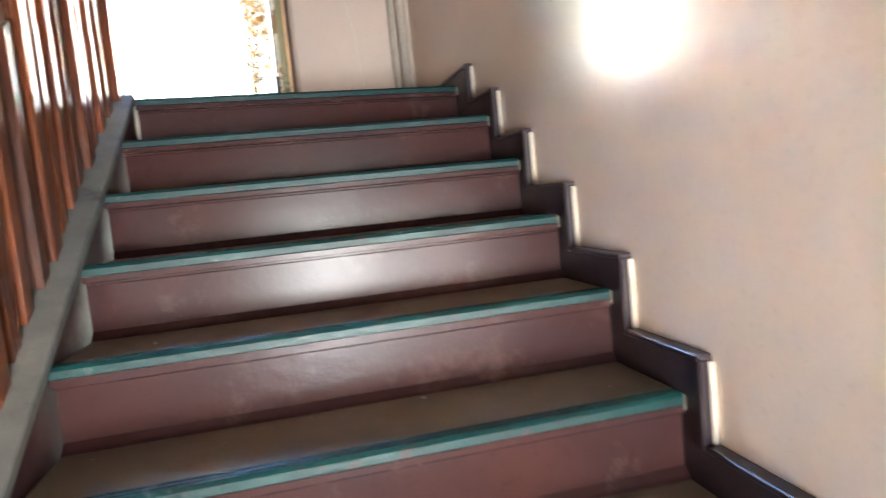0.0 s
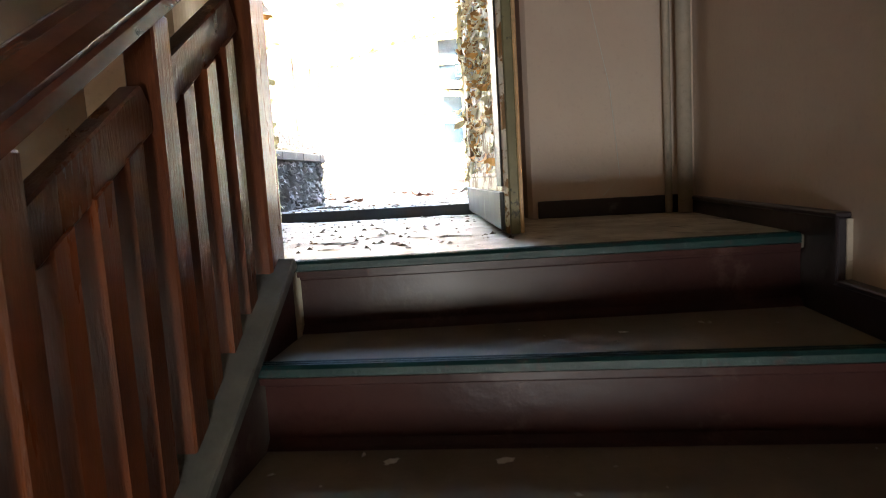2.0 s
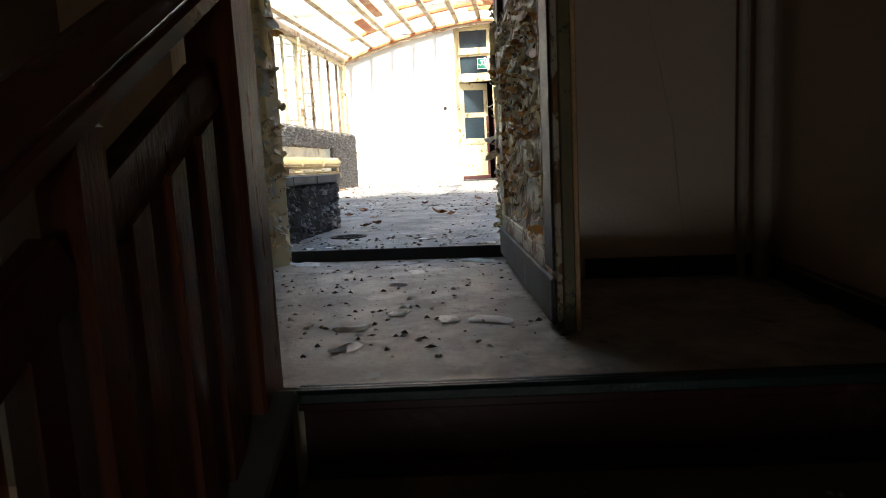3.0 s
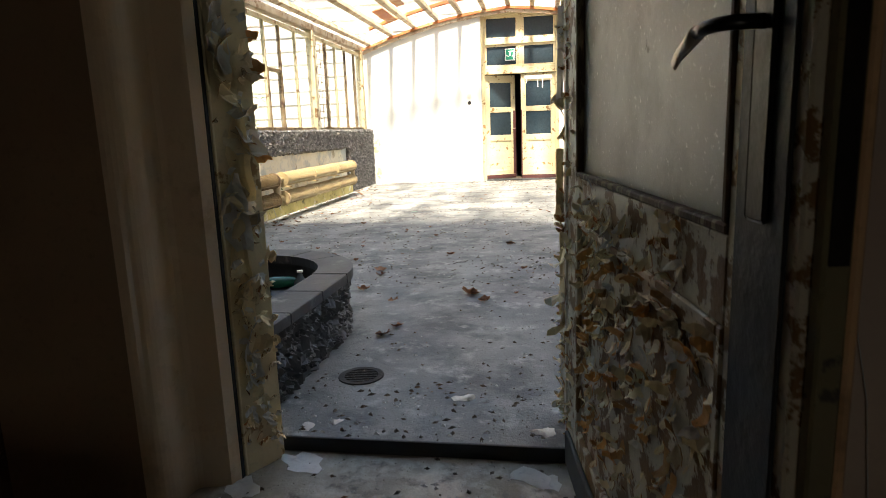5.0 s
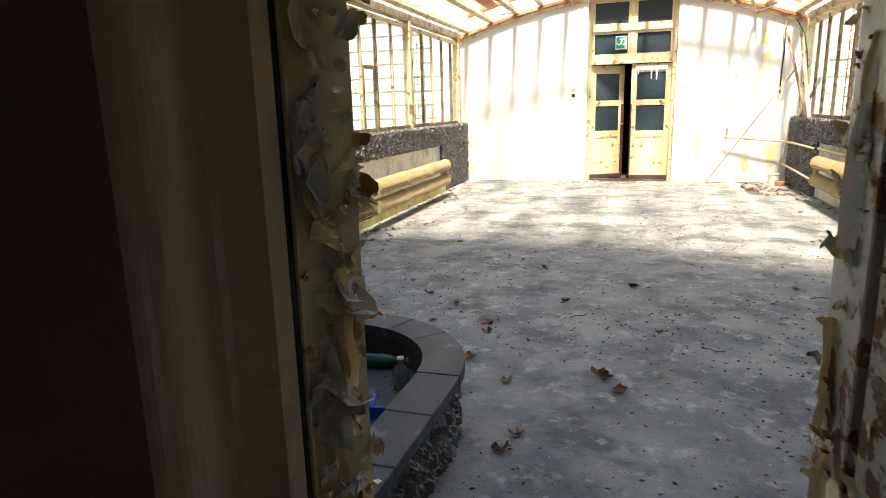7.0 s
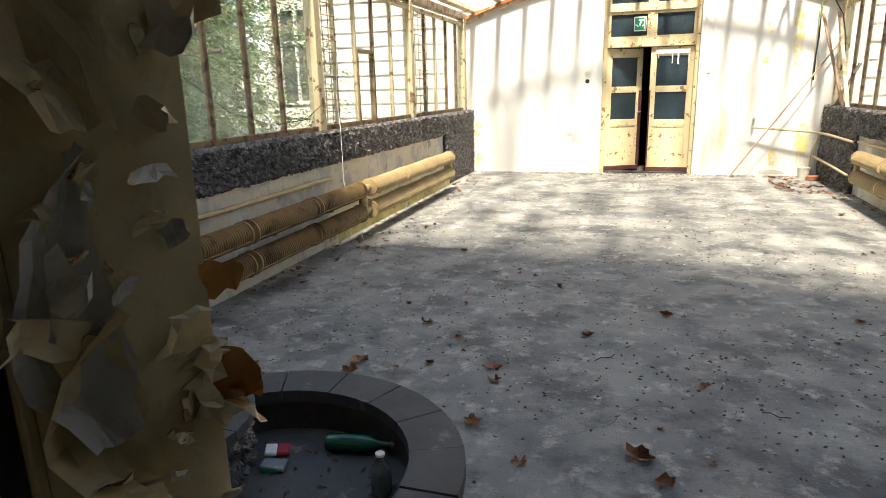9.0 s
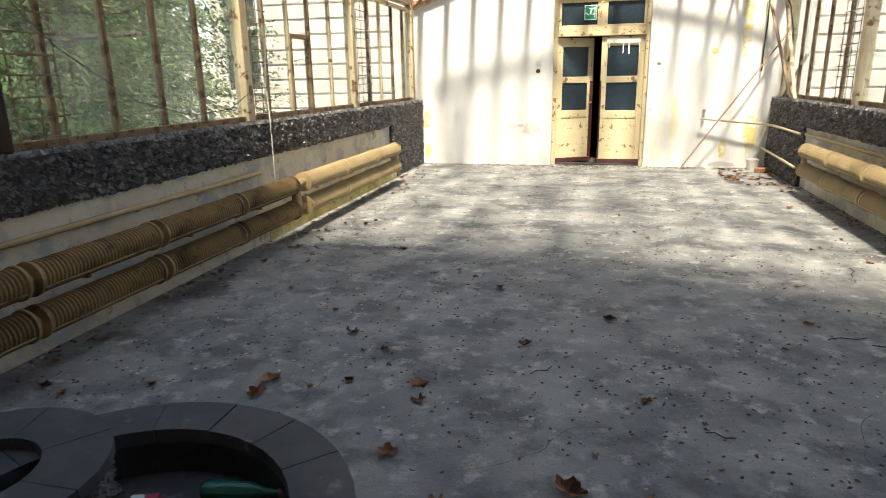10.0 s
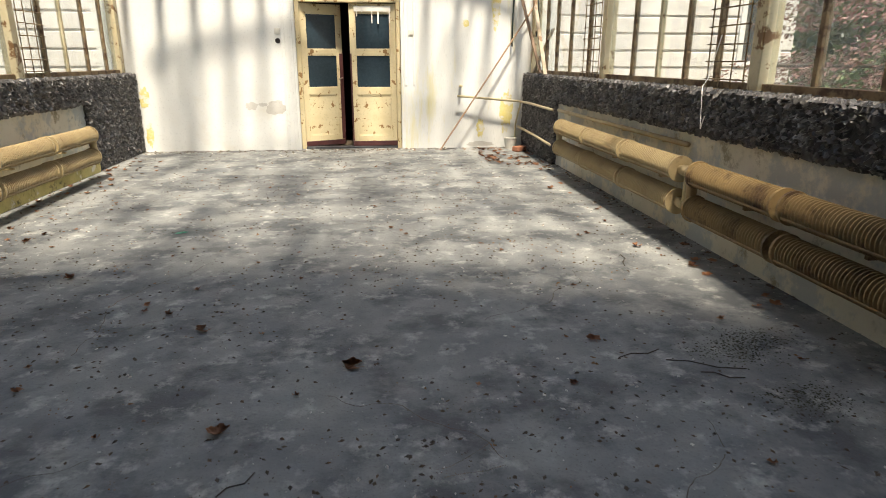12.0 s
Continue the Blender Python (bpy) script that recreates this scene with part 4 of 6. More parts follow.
for k in range(9):
    bay = rr.randrange(8)
    xa = eave_l + 0.22 + (eave_r - eave_l - 0.44) * (bay + rr.uniform(0.12, 0.5)) / (n_purlin - 1)
    y0 = rr.uniform(3.0, 9.5)
    xb = xa + rr.uniform(0.12, 0.20)
    wpart("roof_board", prism_bm([(xa, roof_z(xa) + 0.072), (xb, roof_z(xb) + 0.072), (xb, roof_z(xb) + 0.092), (xa, roof_z(xa) + 0.092)], "y", y0, min(FAR_Y - 0.1, y0 + rr.uniform(0.8, 2.2))), REDBOARD, roof)
for k in range(5):
    y = 9.6 + 0.33 * k
    x = 1.6 + 0.45 * k
    a = (x, y, roof_z(x) - 0.02)
    wpart("loose_lath", beam_bm(a, (x + rr.uniform(-0.3, 0.3), y + rr.uniform(0.5, 0.9), roof_z(x) - rr.uniform(0.1, 0.25)), 0.05, 0.025), WHITEWOOD, roof)

# ---- finned heating pipes ----
def fin_section(length, r=0.09):
    prof = [(0, 0), (0.034, 0), (0.034, 0.03), (r + 0.008, 0.03), (r + 0.008, 0.048), (r - 0.018, 0.05)]
    n = int((length - 0.10) / 0.027)
    for k in range(n):
        h = 0.052 + 0.027 * k
        prof += [(r - 0.018, h), (r, h + 0.004), (r, h + 0.010), (r - 0.018, h + 0.014)]
    prof += [(r - 0.018, length - 0.05), (r + 0.008, length - 0.048), (r + 0.008, length - 0.03), (0.034, length - 0.03), (0.034, length), (0, length)]
    return prof


FIN = {m.name: to_mesh("finned_section", lathe_bm(fin_section(1.02), 20, "y"), m) for m in (RADIATOR, RADIATOR_SHADED)}
for side, xc, sets in (("left", -2.10, ((5.83, 3), (1.57, 4))), ("right", 3.28, ((5.66, 3), (1.40, 4)))):
    s = -1 if side == "left" else 1
    reach = -0.272 if side == "left" else 0.182
    zu, zl = (0.515, 0.275) if side == "left" else (0.565, 0.325)
    for y0, n in sets:
        # far sections take the sunlit ochre, near ones the shade-darkened brown
        PAINTED = RADIATOR if n == 3 else RADIATOR_SHADED
        rad = thing("finned_radiator", ("ochre" if n == 3 else "dusty, shade-browned") + " painted double finned heating pipe along the wall", "radiator", (xc, y0, 0), "finned radiators")
        for z in (zu, zl):
            for k in range(n):
                piece("finned_section", FIN[PAINTED.name], rad, pose(0, 1.02 * k + 0.002, z, 0, random.uniform(0, 360), 0))
        for z in (zu, zl):
            for k in range(n):
                seam = box_bm(-0.094, -0.086, 1.02 * k + 0.055, 1.02 * k + 0.965, -0.006, 0.006, 0.0, pose(0, 0, z, 0, -32, 0))
                if s < 0:
                    bmesh.ops.scale(seam, vec=(-1, 1, 1), verts=seam.verts)
                part("seam", seam, PAINTED, rad)
        part("riser_pipe", tube_bm([(0, -0.09, zl), (0, -0.09, zu)], 0.032, 12), PAINTED, rad, smooth=True)
        for z in (zu, zl):
            part("elbow", tube_bm([(0, -0.09, z), (0, 0.004, z)], 0.040, 12), PAINTED, rad, smooth=True)
            part("end_cap", tube_bm([(0, 1.02 * n + 0.001, z), (0, 1.02 * n + 0.05, z)], 0.060, 14), PAINTED, rad, smooth=True)
        part("riser_pipe", tube_bm([(0, 1.02 * n + 0.03, zl), (0, 1.02 * n + 0.03, zu)], 0.036, 12), PAINTED, rad, smooth=True)
        for k in range(n):
            y = 1.02 * k + 0.5
            part("bracket", box_bm(min(0.06 * s, reach), max(0.06 * s, reach), y - 0.015, y + 0.015, zl + 0.10, zl + 0.12, 0.003), PAINTED, rad)
    feed = thing("feed_pipe", "thin ochre feed pipe above the radiators", "pipe", (xc, 1.0, 0.66), "feed pipes")
    px = xc + reach - 0.042 * s
    yj = 5.45 if side == "left" else 5.9
    ys, ye = (1.0, yj) if side == "left" else (yj, 9.3)
    wpart("pipe", tube_bm([(px, ys, zu + 0.15), (px, ye, zu + 0.15)], 0.021, 10), RADIATOR, feed, smooth=True)
    for k in range(4):
        y = ys + (ye - ys) * (k + 0.5) / 4
        wpart("clip", box_bm(min(px, px + 0.045 * s), max(px, px + 0.045 * s), y - 0.012, y + 0.012, zu + 0.12, zu + 0.13), RADIATOR, feed)

# ---- far double door ----
DOORPAINT = mat("flaking_yellow_door_paint", (0.66, 0.56, 0.35), (0.58, 0.48, 0.28), rough=0.55, scale=3, fine=40, bump=0.2, c3=(0.26, 0.14, 0.05), lo=0.58, hi=0.61, c3scale=9)
DARKGLASS = mat("dark_patterned_glass", (0.018, 0.032, 0.042), (0.025, 0.042, 0.055), rough=0.22, scale=30, fine=80, bump=0.3)
MAROON_EDGE = mat("maroon_door_edge", (0.085, 0.028, 0.025), (0.06, 0.02, 0.02), rough=0.5, scale=8)
FD = FAR_Y + 0.10
dbl = thing("double_door", "weathered yellow double door standing ajar with dark panes", "door", (0.75, FD, 0.0))
DZ = 0.03
for x0, x1 in ((-0.018, 0.045), (1.455, 1.518)):
    wpart("jamb", box_bm(x0, x1, FD - 0.02, FD + 0.10, 0.0, 3.30, 0.004), DOORPAINT, dbl)
wpart("sill", box_bm(0.045, 1.455, FD - 0.02, FD + 0.1, 0.0, DZ, 0.004), SLATE, dbl, "worn door sill")
for z0, z1 in ((2.13, 2.27), (2.70, 2.80), (3.24, 3.30)):
    wpart("transom", box_bm(0.0455, 1.4545, FD - 0.03, FD + 0.08, z0, z1, 0.008), DOORPAINT, dbl)
for z0, z1 in ((2.27, 2.70), (2.80, 3.24)):
    wpart("light_mullion", box_bm(0.72, 0.79, FD - 0.01, FD + 0.07, z0 + 0.0005, z1 - 0.0005, 0.004), DOORPAINT, dbl)
    for x0, x1 in ((0.046, 0.7195), (0.7905, 1.454)):
        for a, b, c, d in ((x0, x0 + 0.045, z0 + 0.001, z1 - 0.001), (x1 - 0.045, x1, z0 + 0.001, z1 - 0.001), (x0 + 0.0455, x1 - 0.0455, z0 + 0.001, z0 + 0.04), (x0 + 0.0455, x1 - 0.0455, z1 - 0.04, z1 - 0.001)):
            wpart("light_frame", box_bm(a, b, FD, FD + 0.045, c, d, 0.003), DOORPAINT, dbl)
        wpart("light_pane", box_bm(x0 + 0.04, x1 - 0.04, FD + 0.02, FD + 0.026, z0 + 0.03, z1 - 0.03), DARKGLASS, dbl, "dark overhead pane")


def far_leaf(hinge_x, width, turn, sign):
    """A leaf in its own frame: x from the hinge to the lock edge."""
    lf = new("leaf")
    lf.parent = dbl
    lf.matrix_basis = pose(hinge_x - 0.75, 0.02, DZ + 0.005, 0, 0, turn) @ Matrix.Diagonal((sign, 1, 1, 1))
    H = 2.085
    w = width
    for a, b, c, d, nm in ((0, 0.085, 0, H, "stile"), (w - 0.085, w, 0, H, "stile"), (0.0855, w - 0.0855, 0, 0.16, "rail"), (0.0855, w - 0.0855, 0.78, 0.88, "rail"),
                           (0.0855, w - 0.0855, 1.36, 1.44, "rail"), (0.0855, w - 0.0855, 1.95, H, "rail")):
        part(nm, box_bm(a, b, 0, 0.04, c, d, 0.003), DOORPAINT, lf)
    part("panel", box_bm(0.08, w - 0.08, 0.012, 0.03, 0.155, 0.785), DOORPAINT, lf)
    for z0, z1 in ((0.88, 1.36), (1.44, 1.95)):
        part("pane", box_bm(0.08, w - 0.08, 0.016, 0.022, z0 - 0.005, z1 + 0.005), DARKGLASS, lf, "dark patterned pane")
        for a, b, c, d in ((0.0855, 0.097, z0, z1), (w - 0.097, w - 0.0855, z0, z1), (0.0975, w - 0.0975, z0, z0 + 0.012), (0.0975, w - 0.0975, z1 - 0.012, z1)):
            part("glazing_bead", box_bm(a, b, 0.002, 0.015, c, d, 0.002), DOORPAINT, lf)
    for a, b, c, d in ((0.0855, 0.10, 0.16, 0.78), (w - 0.10, w - 0.0855, 0.16, 0.78), (0.1005, w - 0.1005, 0.16, 0.176), (0.1005, w - 0.1005, 0.764, 0.78)):
        part("panel_bead", box_bm(a, b, 0.003, 0.0118, c, d, 0.002), DOORPAINT, lf)
    part("kick_strip", box_bm(0.0, w, -0.010, -0.0005, 0.0, 0.075, 0.003), MAROON_EDGE, lf, "maroon kick strip")
    part("edge_strip", box_bm(w - 0.055 if sign > 0 else w - 0.022, w + 0.004, -0.008, -0.0005, 0.08, 1.38, 0.002), MAROON_EDGE, lf, "maroon lock edge")
    return lf


ll = far_leaf(0.047, 0.66, 27, 1)
part("handle", tube_bm([(0.632, -0.008, 1.02), (0.632, -0.05, 1.02), (0.56, -0.055, 1.0)], 0.009, 8), METAL_WORN, ll, "small lever handle", smooth=True)
far_leaf(1.453, 0.69, 0, -1)
torn = thing("torn_paper", "torn white paper strips hanging on the far door", "paper", (1.1, FD, 2.0))
for k in range(7):
    x = 0.86 + 0.085 * k + rr.uniform(-0.02, 0.02)
    n = rr.uniform(0.05, 0.24)
    wpart("strip", box_bm(x, x + rr.uniform(0.012, 0.03), FD + 0.004, FD + 0.0065, 2.07 - n, 2.09), FLAKE_PALE, torn)
wpart("strip", box_bm(0.84, 1.38, FD + 0.003, FD + 0.0065, 2.01, 2.085), FLAKE_PALE, torn)

# passage behind the far door, its darkness painted as black walls and ceiling
structure("wall_beyond_back", box_bm(-0.6, 2.1, 14.0, 14.2, 0, 3.22), BLACK, "wall of the passage beyond, blackened for its shade", "wall")
structure("wall_beyond_left", box_bm(-0.8, -0.6, FAR_Y + 0.3, 14.2, 0, 3.22), BLACK, "side wall of the passage beyond, blackened for its shade", "wall")
structure("wall_beyond_right", box_bm(2.1, 2.3, FAR_Y + 0.3, 14.2, 0, 3.22), BLACK, "side wall of the passage beyond, blackened for its shade", "wall")
structure("ceiling_beyond", box_bm(-0.8, 2.3, FAR_Y + 0.3, 14.2, 3.22, 3.28), BLACK, "ceiling of the passage beyond, blackened for its shade", "ceiling")
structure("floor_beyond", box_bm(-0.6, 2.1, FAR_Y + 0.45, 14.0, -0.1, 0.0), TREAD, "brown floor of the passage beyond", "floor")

# exit sign with plain bars for its pictogram
GREEN = mat("green_sign_face", (0.0, 0.26, 0.15), (0.0, 0.23, 0.13), rough=0.4, scale=8, bump=0.02)
SIGNWHITE = mat("white_sign_mark", (0.75, 0.78, 0.74), (0.7, 0.73, 0.7), rough=0.5)
sign = thing("exit_sign", "green and white emergency exit sign over the door", "sign", (0.56, FD - 0.004, 2.50))
part("plate", box_bm(-0.10, 0.10, -0.006, 0, -0.115, 0.115, 0.002), SIGNWHITE, sign)
part("face", box_bm(-0.088, 0.088, -0.0085, -0.0065, -0.10, 0.10), GREEN, sign)
for x0, x1, z0, z1, a in ((-0.03, 0.07, 0.05, 0.07, 0), (-0.014, 0.014, -0.03, 0.05, 12), (-0.06, 0.0, -0.06, -0.04, 35), (0.0, 0.05, -0.06, -0.04, -40), (0.06, 0.075, -0.09, 0.08, 0)):
    part("mark", box_bm(x0, x1, -0.0105, -0.009, z0, z1, 0.0, pose(0, 0, 0, 0, a, 0)), SIGNWHITE, sign)

# ---- sockets, patches and sticks at the end wall ----
PLASTIC = mat("yellowed_white_plastic", (0.62, 0.60, 0.54), (0.56, 0.54, 0.48), rough=0.4, scale=12)
for x, z in ((-0.27, 1.72), (1.68, 1.71)):
    so = thing("wall_switch", "small white switch on the plaster", "switch", (x, FAR_Y, z), "wall switches")
    part("plate", box_bm(-0.042, 0.042, -0.012, 0.0, -0.042, 0.042, 0.006), PLASTIC, so)
    part("rocker", box_bm(-0.02, 0.02, -0.019, -0.0125, -0.024, 0.024, 0.003), PLASTIC, so)
so = thing("open_wall_box", "round open socket hole in the plaster", "socket", (-0.27, FAR_Y, 1.59))
part("rim", lathe_bm([(0.020, -0.001), (0.037, -0.001), (0.037, -0.006), (0.030, -0.006), (0.027, -0.001)], 16, "y"), BLACK, so)
# a flat black disc paints the shade inside the hole
part("hole", lathe_bm([(0, -0.002), (0.03, -0.002), (0.03, -0.0005), (0, -0.0005)], 16, "y"), BLACK, so)


def blot_bm(cx, cz, w, h, y, seed, thick=0.003, n=26):
    r = random.Random(seed)
    pts = []
    for k in range(n):
        a = 2 * math.pi * k / n
        f = r.uniform(0.72, 1.08)
        pts.append((cx + w / 2 * f * math.cos(a), cz + h / 2 * f * math.sin(a)))
    return prism_bm(pts, "y", y - thick, y)


GREYPATCH = mat("grey_filler_patch", (0.52, 0.50, 0.46), (0.45, 0.43, 0.39), rough=0.9, scale=8, bump=0.2, world_space=True)
for k, (cx, cz, w, h) in enumerate(((-0.72, 0.66, 0.20, 0.13), (-0.36, 0.63, 0.32, 0.24), (-0.55, 0.68, 0.15, 0.06), (2.75, 0.06, 0.5, 0.08))):
    structure("trim_patch_%d" % (k + 1), blot_bm(cx, cz, w, h, FAR_Y, k + 1), GREYPATCH, "bare grey patch where the plaster fell off", "patch")
for k, (x0, x1) in enumerate(((-0.22, -0.17), (-0.11, -0.06), (1.57, 1.61), (1.70, 1.73))):
    structure("trim_pilaster_%d" % (k + 1), box_bm(x0, x1, FAR_Y - 0.012, FAR_Y, 0.0 if k < 2 else 0.95, roof_z(x0) - 0.12, 0.004), WHITEWALL, "flat plaster moulding beside the door", "trim")

YELLOWDAMP = mat("yellow_damp_stain", (0.60, 0.50, 0.16), (0.66, 0.58, 0.28), rough=0.9, scale=9, bump=0.15, world_space=True, c3=(0.64, 0.62, 0.55), lo=0.50, hi=0.56, c3scale=7)
for k, (cx, cz, w, h) in enumerate(((-2.24, 0.78, 0.16, 0.34), (-2.22, 0.25, 0.12, 0.40), (2.95, 2.25, 0.16, 1.0), (2.55, 2.35, 0.14, 0.22), (2.5, 1.85, 0.10, 0.12), (3.15, 0.55, 0.22, 0.7), (2.75, 0.30, 0.14, 0.30))):
    structure("trim_stain_%d" % (k + 1), blot_bm(cx, cz, w, h, FAR_Y, 20 + k, 0.002, 34), YELLOWDAMP, "yellow damp stain flaking on the limewash", "stain")

WOOD = mat("weathered_lath", (0.30, 0.20, 0.13), (0.22, 0.14, 0.09), rough=0.75, scale=4, fine=40, bump=0.2, stretch=(6, 6, 1), random_tint=0.25)
stick = thing("leaning_stick", "long reddish stick leaning against the end wall", "stick", (2.08, 10.9, 0))
wpart("shaft", tube_bm([(2.08, 10.9, 0.006), (2.8, 11.0, 1.05), (3.62, 11.12, 2.25)], 0.013, 8), WOOD, stick)
PALEPIPE = mat("pale_plastic_pipe", (0.55, 0.47, 0.30), (0.48, 0.40, 0.24), rough=0.45, scale=9)
pp = thing("wall_pipe", "pale pipe running from the end wall along the parapet", "pipe", (2.36, 11.1, 0.8))
wpart("pipe", tube_bm([(2.36, 11.08, 0.80), (3.30, 11.02, 0.72), (3.36, 10.6, 0.72), (3.37, 9.4, 0.71)], 0.018, 10), PALEPIPE, pp, smooth=True)
wpart("low_pipe", tube_bm([(3.33, 11.15, 0.33), (3.33, 10.2, 0.31), (3.30, 9.2, 0.29)], 0.018, 10), PALEPIPE, pp, smooth=True)
wpart("drop_pipe", tube_bm([(3.28, 11.1, 0.0), (3.28, 11.1, 0.35), (3.36, 11.1, 0.72)], 0.014, 8), PALEPIPE, pp, smooth=True)
wpart("wall_stub", tube_bm([(2.42, 11.2, 0.94), (2.42, 11.08, 0.945)], 0.022, 10), PALEPIPE, pp, smooth=True)
for a, b, mt in (((3.50, 10.55, 1.14), (3.22, 11.08, 2.5), WOOD), ((3.42, 10.0, 1.14), (3.38, 10.9, 2.55), WHITEWOOD), ((3.46, 10.8, 1.14), (3.62, 10.4, 1.75), WHITEWOOD)):
    bd = thing("leaning_board", "loose weathered board leaning over the parapet corner", "board", a, "leaning boards")
    wpart("board", beam_bm(a, b, 0.05, 0.018, 0.002), mt, bd)
CABLE = mat("dark_green_cable", (0.01, 0.03, 0.025), (0.015, 0.02, 0.02), rough=0.5)
cb = thing("hanging_cable", "dark cable hanging at the end wall", "cable", (3.2, 11.12, 2.68))
wpart("cable", tube_bm([(3.2, 11.12, 2.7), (3.21, 11.14, 2.2), (3.2, 11.15, 1.9), (3.2, 11.15, 1.52)], 0.012, 8), CABLE, cb, smooth=True)
cb2 = thing("hanging_cable", "green cable curling down by the corner window", "cable", (3.42, 11.0, 2.7))
wpart("cable", tube_bm([(3.3, 10.9, 2.7), (3.42, 10.8, 2.45), (3.47, 10.7, 2.1), (3.48, 10.7, 1.8), (3.45, 10.7, 1.65)], 0.010, 8), CABLE, cb2, smooth=True)
cord = thing("hanging_string", "thin white cord hanging over the parapet", "cord", (-2.28, 5.55, 1.9))
wpart("cord", tube_bm([(-2.38, 5.9, 2.1), (-2.36, 5.75, 1.5), (-2.27, 5.62, 1.16), (-2.26, 5.6, 0.6), (-2.06, 5.58, 0.0)], 0.004, 5), LIGHTWIRE, cord)
cord2 = thing("hanging_string", "white cord looped over the parapet ledge", "cord", (3.36, 5.8, 1.15))
wpart("cord", tube_bm([(3.5, 5.75, 1.5), (3.46, 5.8, 1.2), (3.40, 5.75, 1.15), (3.375, 5.7, 1.1), (3.365, 5.65, 0.86), (3.37, 5.62, 0.95)], 0.004, 5), LIGHTWIRE, cord2)
scable = thing("sagging_cable", "thin dark cable sagging across the dusty windows", "cable", (-2.36, 3.3, 1.7))
wpart("cable", tube_bm([(-2.45, 2.88, 2.2), (-2.42, 3.4, 1.72), (-2.40, 4.0, 1.38), (-2.40, 4.6, 1.25), (-2.42, 5.2, 1.27), (-2.44, 5.58, 1.4)], 0.004, 5), CABLE, scable)
bucket = thing("white_bucket", "small white plastic bucket in the corner", "bucket", (3.18, 10.98, 0))
part("tub", lathe_bm([(0, 0.0), (0.075, 0.0), (0.095, 0.17), (0.10, 0.175), (0.10, 0.16), (0.088, 0.16), (0.07, 0.012), (0, 0.012)], 20), PLASTIC, bucket, smooth=False)
BRICKRED = mat("broken_red_brick", (0.38, 0.16, 0.09), (0.30, 0.12, 0.07), rough=0.9, scale=10, bump=0.4, c3=(0.5, 0.42, 0.36), lo=0.58, hi=0.66, c3scale=12)
brick = tagged(part("brick", box_bm(-0.10, 0.10, -0.06, 0.06, 0, 0.075, 0.01), BRICKRED), "broken red brick lying by the corner", "brick")
brick.matrix_basis = pose(3.27, 10.72, 0, 0, 0, 35)

# ---- fountain basin ----
BASIN_Y = 0.20                       # where the basin meets the house wall
FCX, FCY, FR, FIN_R = -0.465, 1.25, 0.675, 0.50


def d_outline(r, n=26, y0=BASIN_Y + 0.002):
    pts = [(FCX + r, y0 + (FCY - y0) * k / 6) for k in range(6)]
    for k in range(n + 1):
        a = math.pi * k / n
        pts.append((FCX + r * math.cos(a), FCY + r * math.sin(a)))
    pts += [(FCX - r, y0 + (FCY - y0) * k / 6) for k in range(5, -1, -1)]
    return pts


def ring_wall_bm(ro, ri, z0, z1):
    a, b = d_outline(ro), d_outline(ri)
    bm = bmesh.new()
    va0, va1 = [bm.verts.new((*p, z0)) for p in a], [bm.verts.new((*p, z1)) for p in a]
    vb0, vb1 = [bm.verts.new((*p, z0)) for p in b], [bm.verts.new((*p, z1)) for p in b]
    for i in range(len(a) - 1):
        bm.faces.new((va0[i], va0[i + 1], va1[i + 1], va1[i]))
        bm.faces.new((vb0[i], vb0[i + 1], vb1[i + 1], vb1[i]))
        bm.faces.new((va1[i], va1[i + 1], vb1[i + 1], vb1[i]))
        bm.faces.new((va0[i], va0[i + 1], vb0[i + 1], vb0[i]))
    for i in (0, len(a) - 1):
        bm.faces.new((va0[i], va1[i], vb1[i], vb0[i]))
    return bm


def taper(x, y):
    """Draws the basin's straight sides in towards the house wall."""
    k = max(0.0, (FCY - y) / (FCY - BASIN_Y))
    return FCX + (x - FCX) * (1 - 0.04 * k ** 1.4)


def tapered(bm):
    for v in bm.verts:
        v.co.x = taper(v.co.x, v.co.y)
    return bm


basin = thing("fountain_basin", "round-ended fountain basin of dark stone chips with slate coping", "basin", (FCX, FCY, 0))
basin_wall = wpart("basin_wall", tapered(ring_wall_bm(FR - 0.03, FIN_R + 0.02, 0.0, 0.30)), MORTAR, basin, "stone-chip basin wall")
wpart("basin_floor", tapered(prism_bm(d_outline(FIN_R + 0.03), "z", 0.004, 0.17)), SLATE, basin, "dusty grey basin floor")
# coping slabs, one by one
for k in range(4):
    y0 = BASIN_Y + 0.004 + (FCY - BASIN_Y - 0.004) * k / 3
    if k < 3:
        y1 = BASIN_Y + 0.004 + (FCY - BASIN_Y - 0.004) * (k + 1) / 3
        for sgn in (1, -1):
            xa, xb = sorted((FCX + sgn * FIN_R, FCX + sgn * (FR + 0.012)))
            wpart("coping_slab", tapered(box_bm(xa, xb, y0 + 0.002, y1 - 0.002, 0.3005, 0.35, 0.004)), SLATE, basin)
NS = 8
for k in range(NS):
    a0, a1 = math.pi * k / NS + 0.004, math.pi * (k + 1) / NS - 0.004
    arc = [a0 + (a1 - a0) * q / 3 for q in range(4)]
    pts = [(FCX + (FR + 0.012) * math.cos(a), FCY + (FR + 0.012) * math.sin(a)) for a in arc] + [(FCX + FIN_R * math.cos(a), FCY + FIN_R * math.sin(a)) for a in arc[::-1]]
    wpart("coping_slab", prism_bm(pts, "z", 0.3005, 0.35 + random.uniform(-0.001, 0.002)), SLATE, basin)
